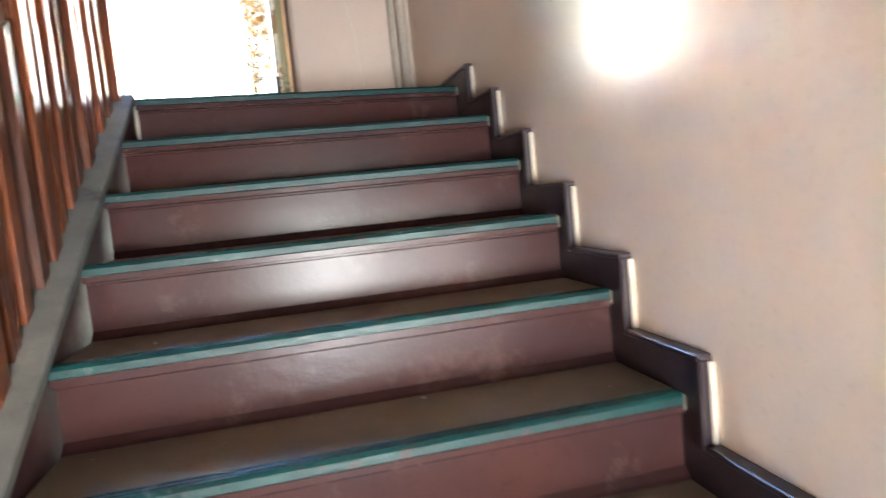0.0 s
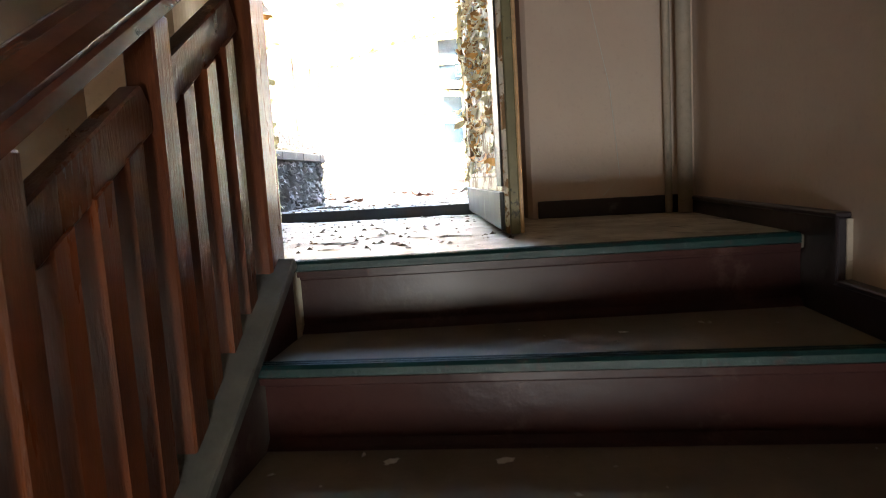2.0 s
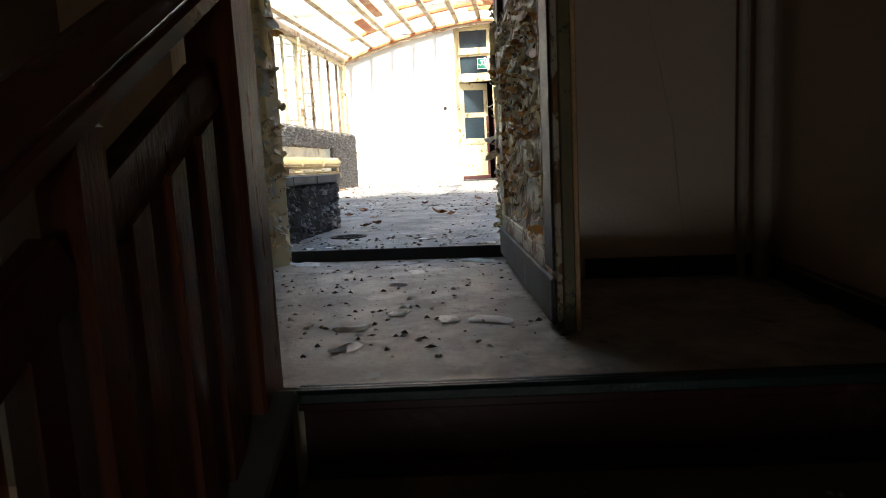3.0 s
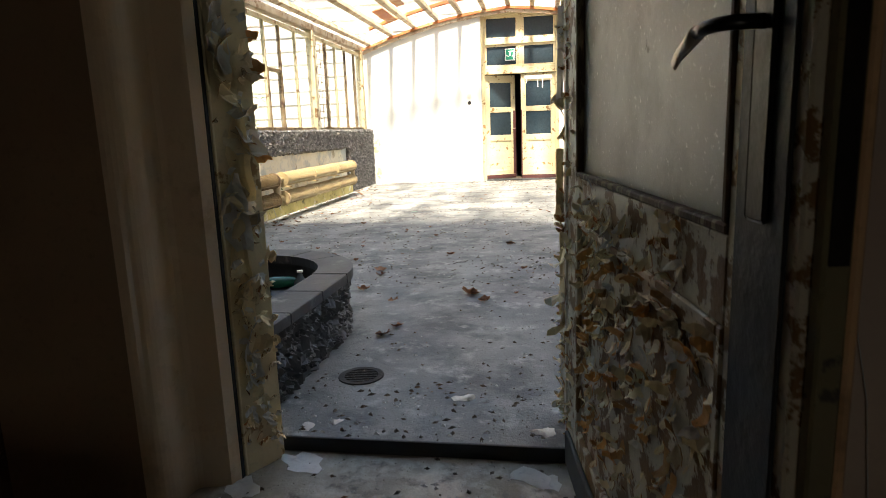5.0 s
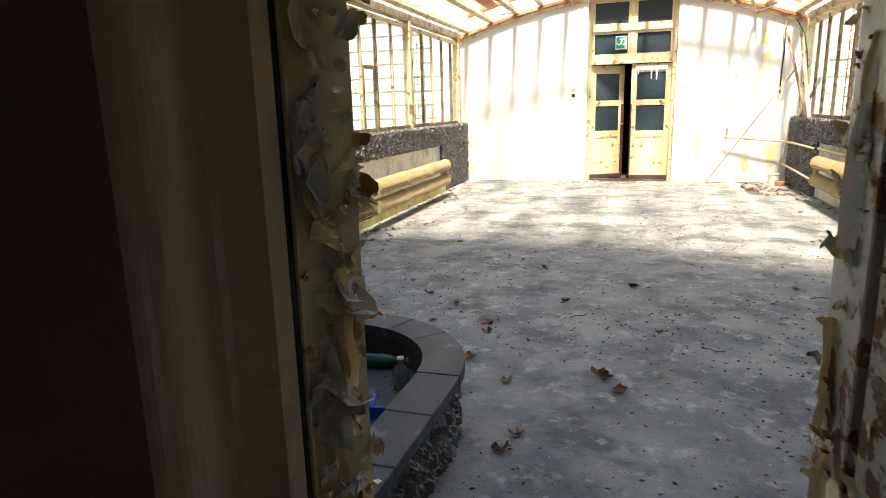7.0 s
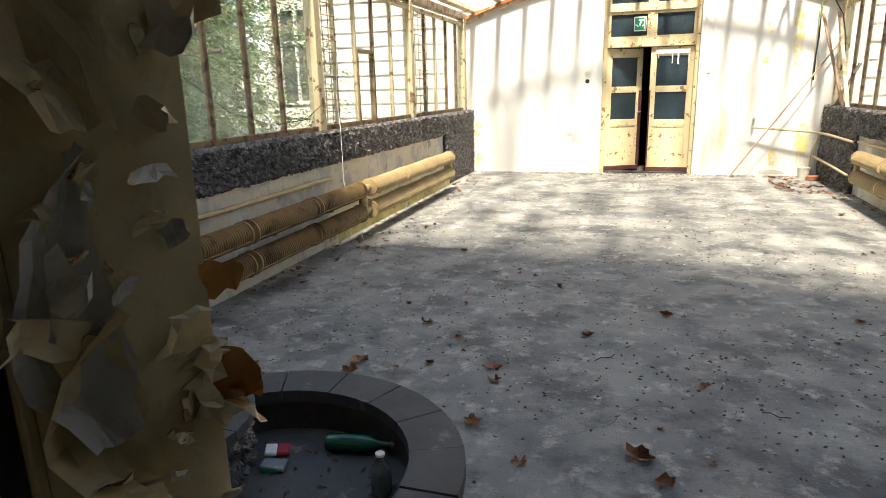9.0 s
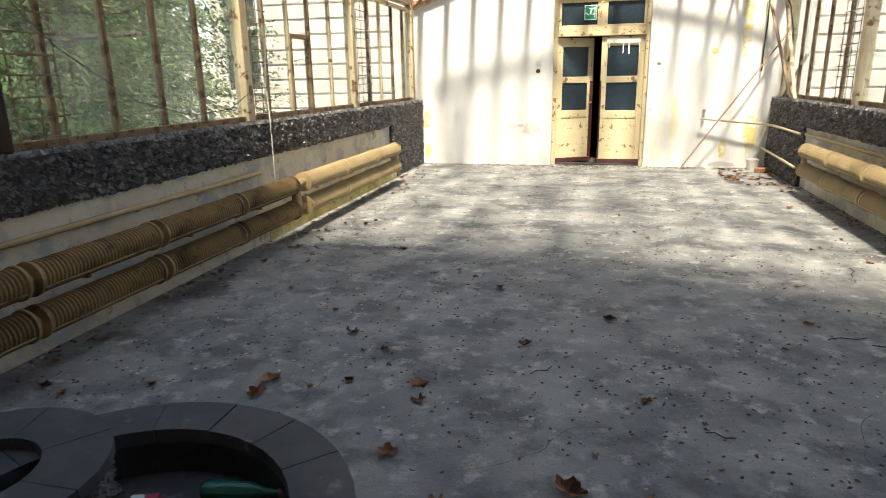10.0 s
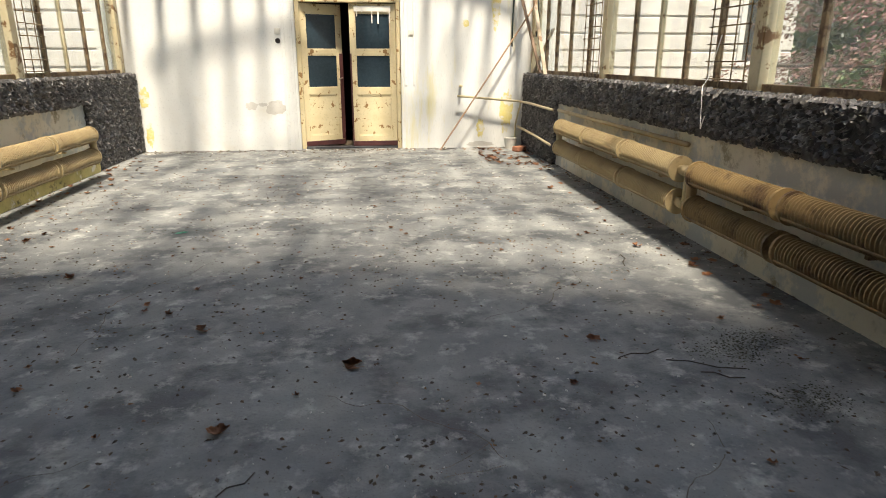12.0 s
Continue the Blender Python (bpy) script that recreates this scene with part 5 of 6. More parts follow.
# planter ring inside
PX, PY, PR = -0.985, 1.33, 0.385
planter = thing("planter_ring", "small round planter of stone chips and slate beside the basin", "planter", (PX, PY, 0))
planter_wall = part("planter_wall", lathe_bm([(0.20, 0.0), (PR - 0.03, 0.0), (PR - 0.03, 0.355), (0.20, 0.355), (0.20, 0.0)], 28), MORTAR, planter)
part("planter_soil", lathe_bm([(0, 0.13), (0.205, 0.13), (0.205, 0.10), (0, 0.10)], 20), BLACK, planter, "black earth in the planter")
for k in range(7):
    a0, a1 = 2 * math.pi * k / 7 + 0.006, 2 * math.pi * (k + 1) / 7 - 0.006
    arc = [a0 + (a1 - a0) * q / 4 for q in range(5)]
    pts = [(PR * math.cos(a), PR * math.sin(a)) for a in arc] + [(0.185 * math.cos(a), 0.185 * math.sin(a)) for a in arc[::-1]]
    part("coping_slab", prism_bm(pts, "z", 0.3555, 0.395), SLATE, planter)

# ---- rubbish in the basin ----
BOTTLEGLASS = mat("green_bottle_glass", (0.004, 0.10, 0.06), (0.003, 0.07, 0.045), rough=0.12, scale=9, bump=0.02)
CLEARP = mat("cloudy_plastic_bottle", (0.10, 0.13, 0.14), (0.14, 0.17, 0.17), rough=0.25, scale=9, bump=0.05)
REDPACK = mat("red_wrapper", (0.42, 0.02, 0.05), (0.34, 0.015, 0.04), rough=0.4, scale=14, bump=0.1)
BLUEBAG = mat("blue_plastic_sheet", (0.01, 0.09, 0.42), (0.01, 0.07, 0.34), rough=0.3, scale=9, bump=0.15)


def bottle(name, label, material, r, h, m, cap_mat):
    b = tagged(new(name), label, "bottle")
    b.matrix_basis = m
    part("body", lathe_bm([(0, 0), (r * 0.9, 0), (r, 0.01), (r, h * 0.55), (r * 0.92, h * 0.64), (r * 0.42, h * 0.80), (r * 0.36, h * 0.93), (r * 0.42, h * 0.94), (0, h * 0.94)], 18), material, b, smooth=True)
    part("cap", lathe_bm([(0, h * 0.941), (r * 0.46, h * 0.941), (r * 0.46, h), (0, h)], 14), cap_mat, b)
    part("label_band", lathe_bm([(r + 0.0006, h * 0.22), (r + 0.0012, h * 0.22), (r + 0.0012, h * 0.46), (r + 0.0006, h * 0.46)], 18), CLEARP if cap_mat is PLASTIC else BOTTLEGLASS, b)
    return b


bottle("green_bottle", "empty green glass bottle lying in the basin", BOTTLEGLASS, 0.035, 0.27, pose(-0.42, 1.63, 0.207, 0, 0, 0) @ pose(0, 0, 0, 90, 0, 100), DUSTY)
bottle("plastic_bottle", "cloudy plastic bottle with a white cap standing in the basin", CLEARP, 0.036, 0.155, pose(-0.11, 1.44, 0.17), PLASTIC)
pk = tagged(new("wrapper"), "crumpled red and white wrapper in the basin", "wrapper")
pk.matrix_basis = pose(-0.60, 1.56, 0.175, 6, 4, 25) @ Matrix.Scale(0.65, 4)
part("red_half", box_bm(0, 0.075, -0.05, 0.05, 0, 0.03, 0.008), REDPACK, pk)
part("white_half", box_bm(-0.07, -0.0005, -0.05, 0.05, 0, 0.028, 0.008), SIGNWHITE, pk)
pk2 = tagged(new("plastic_tray"), "clear and green plastic packaging in the basin", "packaging")
pk2.matrix_basis = pose(-0.55, 1.47, 0.174, 0, 4, 12) @ Matrix.Scale(0.7, 4)
part("tray", box_bm(-0.08, 0.06, -0.05, 0.05, 0, 0.025, 0.008), CLEARP, pk2)
part("green_edge", box_bm(-0.07, 0.02, -0.052, -0.0505, 0, 0.022), GREEN, pk2)
pan = thing("dustpan", "blue plastic dustpan lying in the basin", "dustpan", (-0.10, 1.0, 0.172))
pan.rotation_euler = (0, 0, radians(12))
part("tray", box_bm(-0.13, 0.13, -0.14, 0.12, 0.0, 0.008, 0.003), BLUEBAG, pan)
for x0, x1, y0, y1, h in ((-0.13, -0.124, -0.14, 0.114, 0.05), (0.124, 0.13, -0.14, 0.114, 0.05), (-0.13, 0.13, 0.1145, 0.122, 0.065)):
    part("rim", box_bm(x0, x1, y0, y1, 0.0085, h, 0.002), BLUEBAG, pan)
part("handle", tube_bm([(0, 0.122, 0.045), (0, 0.16, 0.05), (0, 0.24, 0.056)], 0.013, 10), BLUEBAG, pan, smooth=True)
gr = thing("floor_drain", "small dark drain grate set in the floor", "drain", (0.42, 0.76, 0.0))
part("rim", lathe_bm([(0.075, 0.0005), (0.10, 0.0005), (0.10, 0.006), (0.075, 0.006), (0.075, 0.0005)], 20), MORTAR, gr)
for k in range(7):
    part("bar", box_bm(-0.073, 0.073, -0.066 + 0.02 * k, -0.058 + 0.02 * k, 0.0005, 0.005), MORTAR, gr)

# ---- stone chips on the parapets and the basin ----
def chip_shape(r, size):
    """Corners of one angular chip: a quad on the wall and a ridge standing out of it (u, v along the wall, w out)."""
    a = r.uniform(0, math.pi)
    s, t = size * r.uniform(0.6, 1.2), size * r.uniform(0.4, 0.8)
    ca, sa = math.cos(a), math.sin(a)
    base = [(-s, -t), (s, -t), (s, t), (-s, t)]
    base = [(x * r.uniform(0.7, 1.1), y * r.uniform(0.7, 1.1)) for x, y in base]
    h = size * r.uniform(0.35, 1.1)
    k = r.uniform(-0.4, 0.4)
    pts = [(x * ca - y * sa, x * sa + y * ca, -0.002) for x, y in base]
    for q, f in ((-0.55, 1.0), (0.55, r.uniform(0.4, 1.0))):
        x, y = s * q, t * k
        pts.append((x * ca - y * sa, x * sa + y * ca, h * f))
    return pts


CHIP_FACES = ((0, 1, 5, 4), (2, 3, 4, 5), (1, 2, 5), (3, 0, 4))


def chip_mesh(r, size):
    me = bpy.data.meshes.new("stone_chip")
    me.from_pydata([(u, v, w) for u, v, w in chip_shape(r, size)], [], CHIP_FACES)
    me.materials.append(STONE)
    return me


rc = random.Random(77)
CHIPS = [chip_mesh(rc, 0.028) for _ in range(14)]


def chip_field(name, label, surfaces, per_m2, size, parent=None):
    """Joined chips over surfaces of (origin, u, v, normal), u and v being the full edges."""
    verts, faces = [], []
    for o, u, v, w in surfaces:
        o, u, v, w = Vector(o), Vector(u), Vector(v), Vector(w)
        uu, vv = u.normalized(), v.normalized()
        for _ in range(int(u.length * v.length * per_m2)):
            c = o + u * rc.random() + v * rc.random()
            n0 = len(verts)
            for a, b, h in chip_shape(rc, size):
                verts.append(tuple(c + uu * a + vv * b + w * h))
            faces += [tuple(n0 + i for i in f) for f in CHIP_FACES]
    me = bpy.data.meshes.new(name)
    me.from_pydata(verts, [], faces)
    me.materials.append(STONE)
    ob = new(name, me)
    if parent is not None:
        ob.parent = parent
        ob.matrix_parent_inverse = Matrix.Translation(parent.location).inverted()
    return tagged(ob, label, "stone chips", kind="stuff")


for side, face, s in (("left", LX, 1), ("right", RX, -1)):
    y_a, y_b = (2.45, 3.25) if side == "left" else (3.5, 4.3)
    w = (s, 0, 0)
    surf = [((face, NEAR_Y, 0.825), (0, y_a - NEAR_Y, 0), (0, 0, 0.29), w), ((face, y_b, 0.825), (0, 9.47 - y_b, 0), (0, 0, 0.29), w),
            ((face, 9.47, 0.01), (0, FAR_Y - 9.47, 0), (0, 0, 1.10), w), ((face - 0.04 * s, NEAR_Y, 1.118), (0.045 * s, 0, 0), (0, FAR_Y - NEAR_Y, 0), (0, 0, 1)), ((face - 0.04 * s, 9.47, 0.01), (0.04 * s, 0, 0), (0, 0, 0.8), (0, -1, 0)),
            ((face - 0.04 * s, NEAR_Y, 0.82), (0.04 * s, 0, 0), (0, 8.9, 0), (0, 0, -1))]
    chip_field("parapet_chips_" + side, "angular dark stone chips facing the parapet", surf, 1650, 0.031)
    band = bpy.data.objects["parapet_band_" + side]
    for _ in range(280):
        y, z = rc.uniform(y_a, y_b), rc.uniform(0.83, 1.11)
        m = Matrix(((0, 0, s, face), (1, 0, 0, y), (0, 1, 0, z), (0, 0, 0, 1)))
        piece("stone_chip", rc.choice(CHIPS), band, m @ Matrix.Scale(rc.uniform(0.8, 1.25), 4))

# basin: singly on the straight side by the door, joined round the bend
for _ in range(290):
    y, z = rc.uniform(0.24, FCY - 0.05), rc.uniform(0.012, 0.29)
    m = Matrix(((0, 0, 1, taper(FCX + FR - 0.03, y) - FCX), (1, 0, 0, y - FCY), (0, 1, 0, z), (0, 0, 0, 1)))
    piece("stone_chip", rc.choice(CHIPS), basin_wall, m @ Matrix.Scale(rc.uniform(0.9, 1.5), 4))
surf = [((FCX + FR - 0.03, 0.22, 0.01), (0, FCY - 0.22, 0), (0, 0, 0.285), (1, 0, 0))]
n = 16
for k in range(n):
    a0, a1 = math.pi * k / n, math.pi * (k + 1) / n
    r = FR - 0.03
    p = Vector((FCX + r * math.cos(a0), FCY + r * math.sin(a0), 0.01))
    q = Vector((FCX + r * math.cos(a1), FCY + r * math.sin(a1), 0.01))
    am = (a0 + a1) / 2
    surf.append((p, q - p, (0, 0, 0.285), (math.cos(am), math.sin(am), 0)))
ob = chip_field("basin_chips", "angular dark stone chips facing the basin", surf, 1700, 0.028)
for v in ob.data.vertices:
    v.co.x = taper(v.co.x, v.co.y)
surf = []
for k in range(n):
    a0, a1 = 2 * math.pi * k / n, 2 * math.pi * (k + 1) / n
    r = PR - 0.03
    p = Vector((PX + r * math.cos(a0), PY + r * math.sin(a0), 0.08))
    q = Vector((PX + r * math.cos(a1), PY + r * math.sin(a1), 0.08))
    am = (a0 + a1) / 2
    surf.append((p, q - p, (0, 0, 0.27), (math.cos(am), math.sin(am), 0)))
chip_field("planter_chips", "angular stone chips facing the planter", surf, 1700, 0.026)

# ---- buildings outside ----
WINDOW_DARK = mat("dark_far_window", (0.05, 0.055, 0.06), (0.07, 0.075, 0.08), rough=0.2, scale=2)
FRAMEWHITE = mat("white_far_frame", (0.75, 0.73, 0.70), (0.68, 0.66, 0.62), rough=0.6, scale=4)
house = thing("rear_building", "pale rendered building with banded masonry behind the glasshouse", "building", (0.75, 15.2, -0.34))
wpart("wall", box_bm(-9.0, 10.5, 15.2, 24.0, -0.34, 9.6), FACADE, house)
wpart("cornice", box_bm(-9.15, 10.65, 15.02, 15.1995, 4.75, 5.0, 0.02), FRAMEWHITE, house, "white string course")
wpart("cornice", box_bm(-9.2, 10.7, 14.95, 15.1995, 9.2, 9.6, 0.03), FRAMEWHITE, house)
wpart("plinth", box_bm(-9.05, 10.55, 15.08, 15.1995, -0.34, 0.45, 0.01), SLATE, house)
holes = [(-8.6, -7.7), (9.3, 10.1)]
for k in range(12):
    z0 = 0.48 + 0.355 * k
    cuts = [-9.0]
    for a, b in holes:
        if 1.25 < z0 + 0.17 < 3.7:
            cuts += [a - 0.12, b + 0.12]
    cuts.append(10.5)
    for a, b in zip(cuts[::2], cuts[1::2]):
        wpart("stone_course", box_bm(a, b, 15.13, 15.1995, z0, z0 + 0.31, 0.012), FACADE, house)
for a, b in holes:
    for z0, z1 in ((1.3, 3.6), (5.6, 8.0)):
        w = wpart("window", box_bm(a, b, 15.17, 15.198, z0, z1), WINDOW_DARK, house, "dark sash window")
        for p, q, c, d in ((a - 0.12, a, z0, z1), (b, b + 0.12, z0, z1), (a - 0.12, b + 0.12, z1, z1 + 0.14), (a - 0.16, b + 0.16, z0 - 0.1, z0), ((a + b) / 2 - 0.035, (a + b) / 2 + 0.035, z0, z1), (a, b, z0 + 1.45, z0 + 1.53)):
            wpart("window_frame", box_bm(p, q, 15.09, 15.168, c, d, 0.006), FRAMEWHITE, house)

# ---- trees outside ----
BARK = mat("tree_bark", (0.075, 0.058, 0.042), (0.05, 0.04, 0.03), rough=0.95, scale=6, fine=40, bump=0.6, stretch=(3, 3, 0.7))
LEAFGREEN = mat("spring_green_foliage", (0.10, 0.17, 0.04), (0.065, 0.125, 0.03), rough=0.6, scale=1.2, fine=8, bump=0, c3=(0.12, 0.17, 0.05), lo=0.5, hi=0.7, c3scale=1.6, world_space=True)
LEAFRED = mat("reddish_foliage", (0.26, 0.12, 0.10), (0.20, 0.10, 0.08), rough=0.6, scale=1.2, fine=8, bump=0, c3=(0.10, 0.10, 0.04), lo=0.5, hi=0.65, c3scale=1.6, world_space=True)
for leafy in (LEAFGREEN, LEAFRED):
    leafy.node_tree.nodes["Principled BSDF"].inputs["Subsurface Weight"].default_value = 0.0


def tree(x, y, height, spread, leaf_mat, label, seed, leaf=0.09, sprays=230, droop=0.35):
    r = random.Random(seed)
    t = thing("tree", label, "tree", (x, y, -0.34), "trees outside")
    trunk = [(0, 0, 0), (r.uniform(-0.1, 0.1), r.uniform(-0.1, 0.1), height * 0.35), (r.uniform(-0.25, 0.25), r.uniform(-0.25, 0.25), height * 0.7), (0, 0, height)]
    bm = tube_bm(trunk, 0.16, 10)
    for v in bm.verts:
        f = 1 - 0.85 * v.co.z / height
        c = Vector((0, 0, v.co.z))
        v.co = c + (v.co - c) * max(0.12, f) if v.co.z < 0.01 else v.co
    part("trunk", bm, BARK, t)
    verts, faces = [], []
    for k in range(16):
        z = height * (0.16 + 0.78 * k / 16)
        a = r.uniform(0, 2 * math.pi)
        reach = spread * (1.05 - 0.75 * k / 16) * r.uniform(0.8, 1.1)
        end = Vector((reach * math.cos(a), reach * math.sin(a), z + r.uniform(-0.2, 0.5)))
        part("limb", tube_bm([(0, 0, z), tuple(end * 0.5 + Vector((0, 0, z * 0.5 + 0.12))), tuple(end)], 0.028, 6), BARK, t)
    for k in range(sprays):
        f = r.random() ** 0.8
        z = height * (0.10 + 0.9 * f)
        reach = spread * (1.08 - 0.8 * f) * math.sqrt(r.random()) * 1.05
        a = r.uniform(0, 2 * math.pi)
        p = Vector((reach * math.cos(a), reach * math.sin(a), z))
        d = Vector((math.cos(a), math.sin(a), -droop + r.uniform(-0.3, 0.3))).normalized()
        side = d.cross(Vector((0, 0, 1))).normalized()
        n = 48
        for q in range(n):
            c = p + d * (0.75 * q / n) + side * r.gauss(0, 0.10) + Vector((0, 0, r.gauss(0, 0.06)))
            u = (d * r.uniform(0.3, 1) + side * r.uniform(-1, 1) + Vector((0, 0, r.uniform(-0.6, 0.4)))).normalized() * leaf * 0.62 * r.uniform(0.5, 1.5)
            w = u.cross(Vector((r.uniform(-1, 1), r.uniform(-1, 1), r.uniform(-1, 1)))).normalized() * leaf * 0.14
            i = len(verts)
            verts += [tuple(c), tuple(c + u * 0.5 + w), tuple(c + u), tuple(c + u * 0.5 - w)]
            faces.append((i, i + 1, i + 2, i + 3))
    me = bpy.data.meshes.new("crown")
    me.from_pydata(verts, [], faces)
    me.materials.append(leaf_mat)
    crown = new("crown", me)
    crown.parent = t
    return t


tree(-5.4, 5.4, 6.5, 2.3, LEAFGREEN, "bright green feathery tree close outside the windows", 1, sprays=1100, leaf=0.10)
tree(-7.4, 8.6, 8.5, 3.0, LEAFGREEN, "tall green tree with drooping sprays", 2, sprays=1300, leaf=0.12)
tree(-6.2, 2.0, 7.0, 2.5, LEAFGREEN, "green tree leaning over the glasshouse", 3, sprays=800, leaf=0.11)
tree(-10.5, 5.6, 9.0, 3.6, LEAFGREEN, "broad green tree in the garden", 4, sprays=1200, leaf=0.16)
tree(-11.2, 11.5, 9.0, 3.4, LEAFGREEN, "broad green tree beside the rear building", 6, sprays=1200, leaf=0.16)
tree(-14.5, 9.0, 11.0, 4.2, LEAFGREEN, "large green tree at the back of the garden", 7, sprays=1200, leaf=0.22)
tree(8.6, 8.6, 6.5, 2.5, LEAFRED, "reddish leaved tree outside the windows", 5, sprays=1000, leaf=0.11)
tree(9.8, 4.4, 7.5, 2.9, LEAFRED, "tall reddish tree in the garden", 8, sprays=900, leaf=0.13)
tree(13.0, 9.5, 9.0, 3.8, LEAFGREEN, "broad green tree beyond the reddish ones", 9, sprays=1000, leaf=0.18)

def far_woods(name, label, x0, x1, y0, y1, height, material, count, seed):
    """A dense belt of leaf clumps far behind the garden trees."""
    r = random.Random(seed)
    verts, faces = [], []
    for _ in range(count):
        x, y = r.uniform(x0, x1), r.uniform(y0, y1)
        top = height * (0.75 + 0.25 * noise.noise((x * 0.3, y * 0.3, seed)))
        c = Vector((x, y, -0.3 + top * r.random() ** 0.8))
        u = Vector((r.gauss(0, 1), r.gauss(0, 1), r.gauss(0, 0.7))).normalized() * r.uniform(0.25, 0.5)
        w = u.cross(Vector((r.gauss(0, 1), r.gauss(0, 1), r.gauss(0, 1)))).normalized() * 0.16
        i = len(verts)
        verts += [tuple(c - u), tuple(c + w), tuple(c + u), tuple(c - w)]
        faces.append((i, i + 1, i + 2, i + 3))
    me = bpy.data.meshes.new(name)
    me.from_pydata(verts, [], faces)
    me.materials.append(material)
    return tagged(new(name, me), label, "woods", kind="stuff")


far_woods("far_woods_west", "dense green woods behind the garden", -24, -16, -6, 26, 13, LEAFGREEN, 26000, 1)
far_woods("far_woods_east", "dense woods behind the reddish trees", 13.5, 22, 6, 24, 12, LEAFGREEN, 17000, 2)

# ---- litter on the floor ----
LEAFBROWN = mat("dry_brown_leaf", (0.24, 0.105, 0.045), (0.17, 0.075, 0.035), rough=0.7, scale=14, fine=60, bump=0.2, random_tint=0.35)
CRUMB = mat("dark_litter_crumbs", (0.06, 0.05, 0.04), (0.12, 0.085, 0.05), rough=0.9, scale=3, fine=30, bump=0.2, c3=(0.20, 0.11, 0.05), lo=0.55, hi=0.6, c3scale=2.5, world_space=True)
CHALK = mat("pale_plaster_crumbs", (0.45, 0.43, 0.39), (0.55, 0.52, 0.46), rough=0.9, scale=3, world_space=True)


def dry_leaf_mesh(seed, size):
    """A lobed, curled maple leaf with a stalk."""
    r = random.Random(seed)
    bm = bmesh.new()
    lobes = 5
    ring = []
    n = 20
    for k in range(n):
        a = -2.6 + 5.2 * k / (n - 1)
        f = 0.70 + 0.30 * abs(math.cos(a * lobes / 2 / 1.05)) + r.uniform(-0.1, 0.1)
        ring.append((size * f * math.sin(a), size * f * math.cos(a)))
    curl = r.uniform(0.3, 0.9)

    def lift(x, y):
        return 0.004 + curl * (x * x + y * y) / size * 0.45 + 0.12 * size * abs(noise.noise((x * 40, y * 40, seed)))

    mid = [bm.verts.new((x * 0.5, y * 0.5, lift(x * 0.5, y * 0.5))) for x, y in ring]
    out = [bm.verts.new((x, y, lift(x, y) + r.uniform(0, 0.12) * size)) for x, y in ring]
    c = bm.verts.new((0, 0, 0.003))
    for k in range(n - 1):
        bm.faces.new((c, mid[k], mid[k + 1]))
        bm.faces.new((mid[k], out[k], out[k + 1], mid[k + 1]))
    s = [bm.verts.new(p) for p in ((-0.0012, 0, 0.003), (0.0012, 0, 0.003), (0.0012, -size * 1.1, 0.006), (-0.0012, -size * 1.1, 0.006))]
    bm.faces.new(s)
    bmesh.ops.solidify(bm, geom=bm.faces[:], thickness=0.0012)
    return to_mesh("dry_leaf", bm, LEAFBROWN)


LEAVES = [dry_leaf_mesh(k, 0.045) for k in range(8)]
LEAF_LABEL = "curled dry brown leaf lying on the concrete floor"


def drop_leaf(x, y, scale, r):
    ob = new("dry_leaf", r.choice(LEAVES))
    ob.matrix_basis = pose(x, y, 0.0, r.uniform(-12, 12), r.uniform(-12, 12), r.uniform(0, 360)) @ Matrix.Scale(scale, 4)
    ob.location.z = 0.004
    return tagged(ob, LEAF_LABEL, "leaf", "dry leaves")


rv = random.Random(9)
for x, y, sc in ((-0.80, 2.60, 1.2), (0.0, 2.71, 0.9), (0.0, 2.25, 1.0), (0.74, 2.15, 1.5), (1.07, 2.91, 0.7), (-0.41, 2.83, 0.8), (0.91, 3.95, 1.1), (-0.35, 3.23, 0.6), (0.43, 3.46, 1.0), (0.14, 4.42, 0.9),
                 (-0.9, 5.34, 1.0), (-1.4, 2.58, 0.8), (0.85, 2.0, 0.9), (0.27, 2.0, 0.8), (-1.88, 5.23, 1.0), (-0.63, 3.44, 1.1), (-0.04, 2.86, 1.1), (-0.81, 2.75, 1.3), (2.09, 4.10, 0.8), (0.42, 1.45, 0.9), (0.38, 1.32, 1.0)):
    drop_leaf(x, y, sc, rv)
for _ in range(70):
    drop_leaf(rv.uniform(2.6, 3.35), rv.uniform(9.4, 11.1), rv.uniform(0.5, 1.1), rv)
for _ in range(100):
    drop_leaf(-2.24 + abs(rv.gauss(0, 0.35)), rv.uniform(1.6, 10.9), rv.uniform(0.3, 0.9), rv)
for _ in range(26):
    drop_leaf(3.35 - abs(rv.gauss(0, 0.15)), rv.uniform(1.4, 9.5), rv.uniform(0.5, 1.0), rv)
for _ in range(110):
    drop_leaf(rv.uniform(-2.0, 3.1), rv.uniform(2.1, 10.8), rv.uniform(0.22, 0.6), rv)


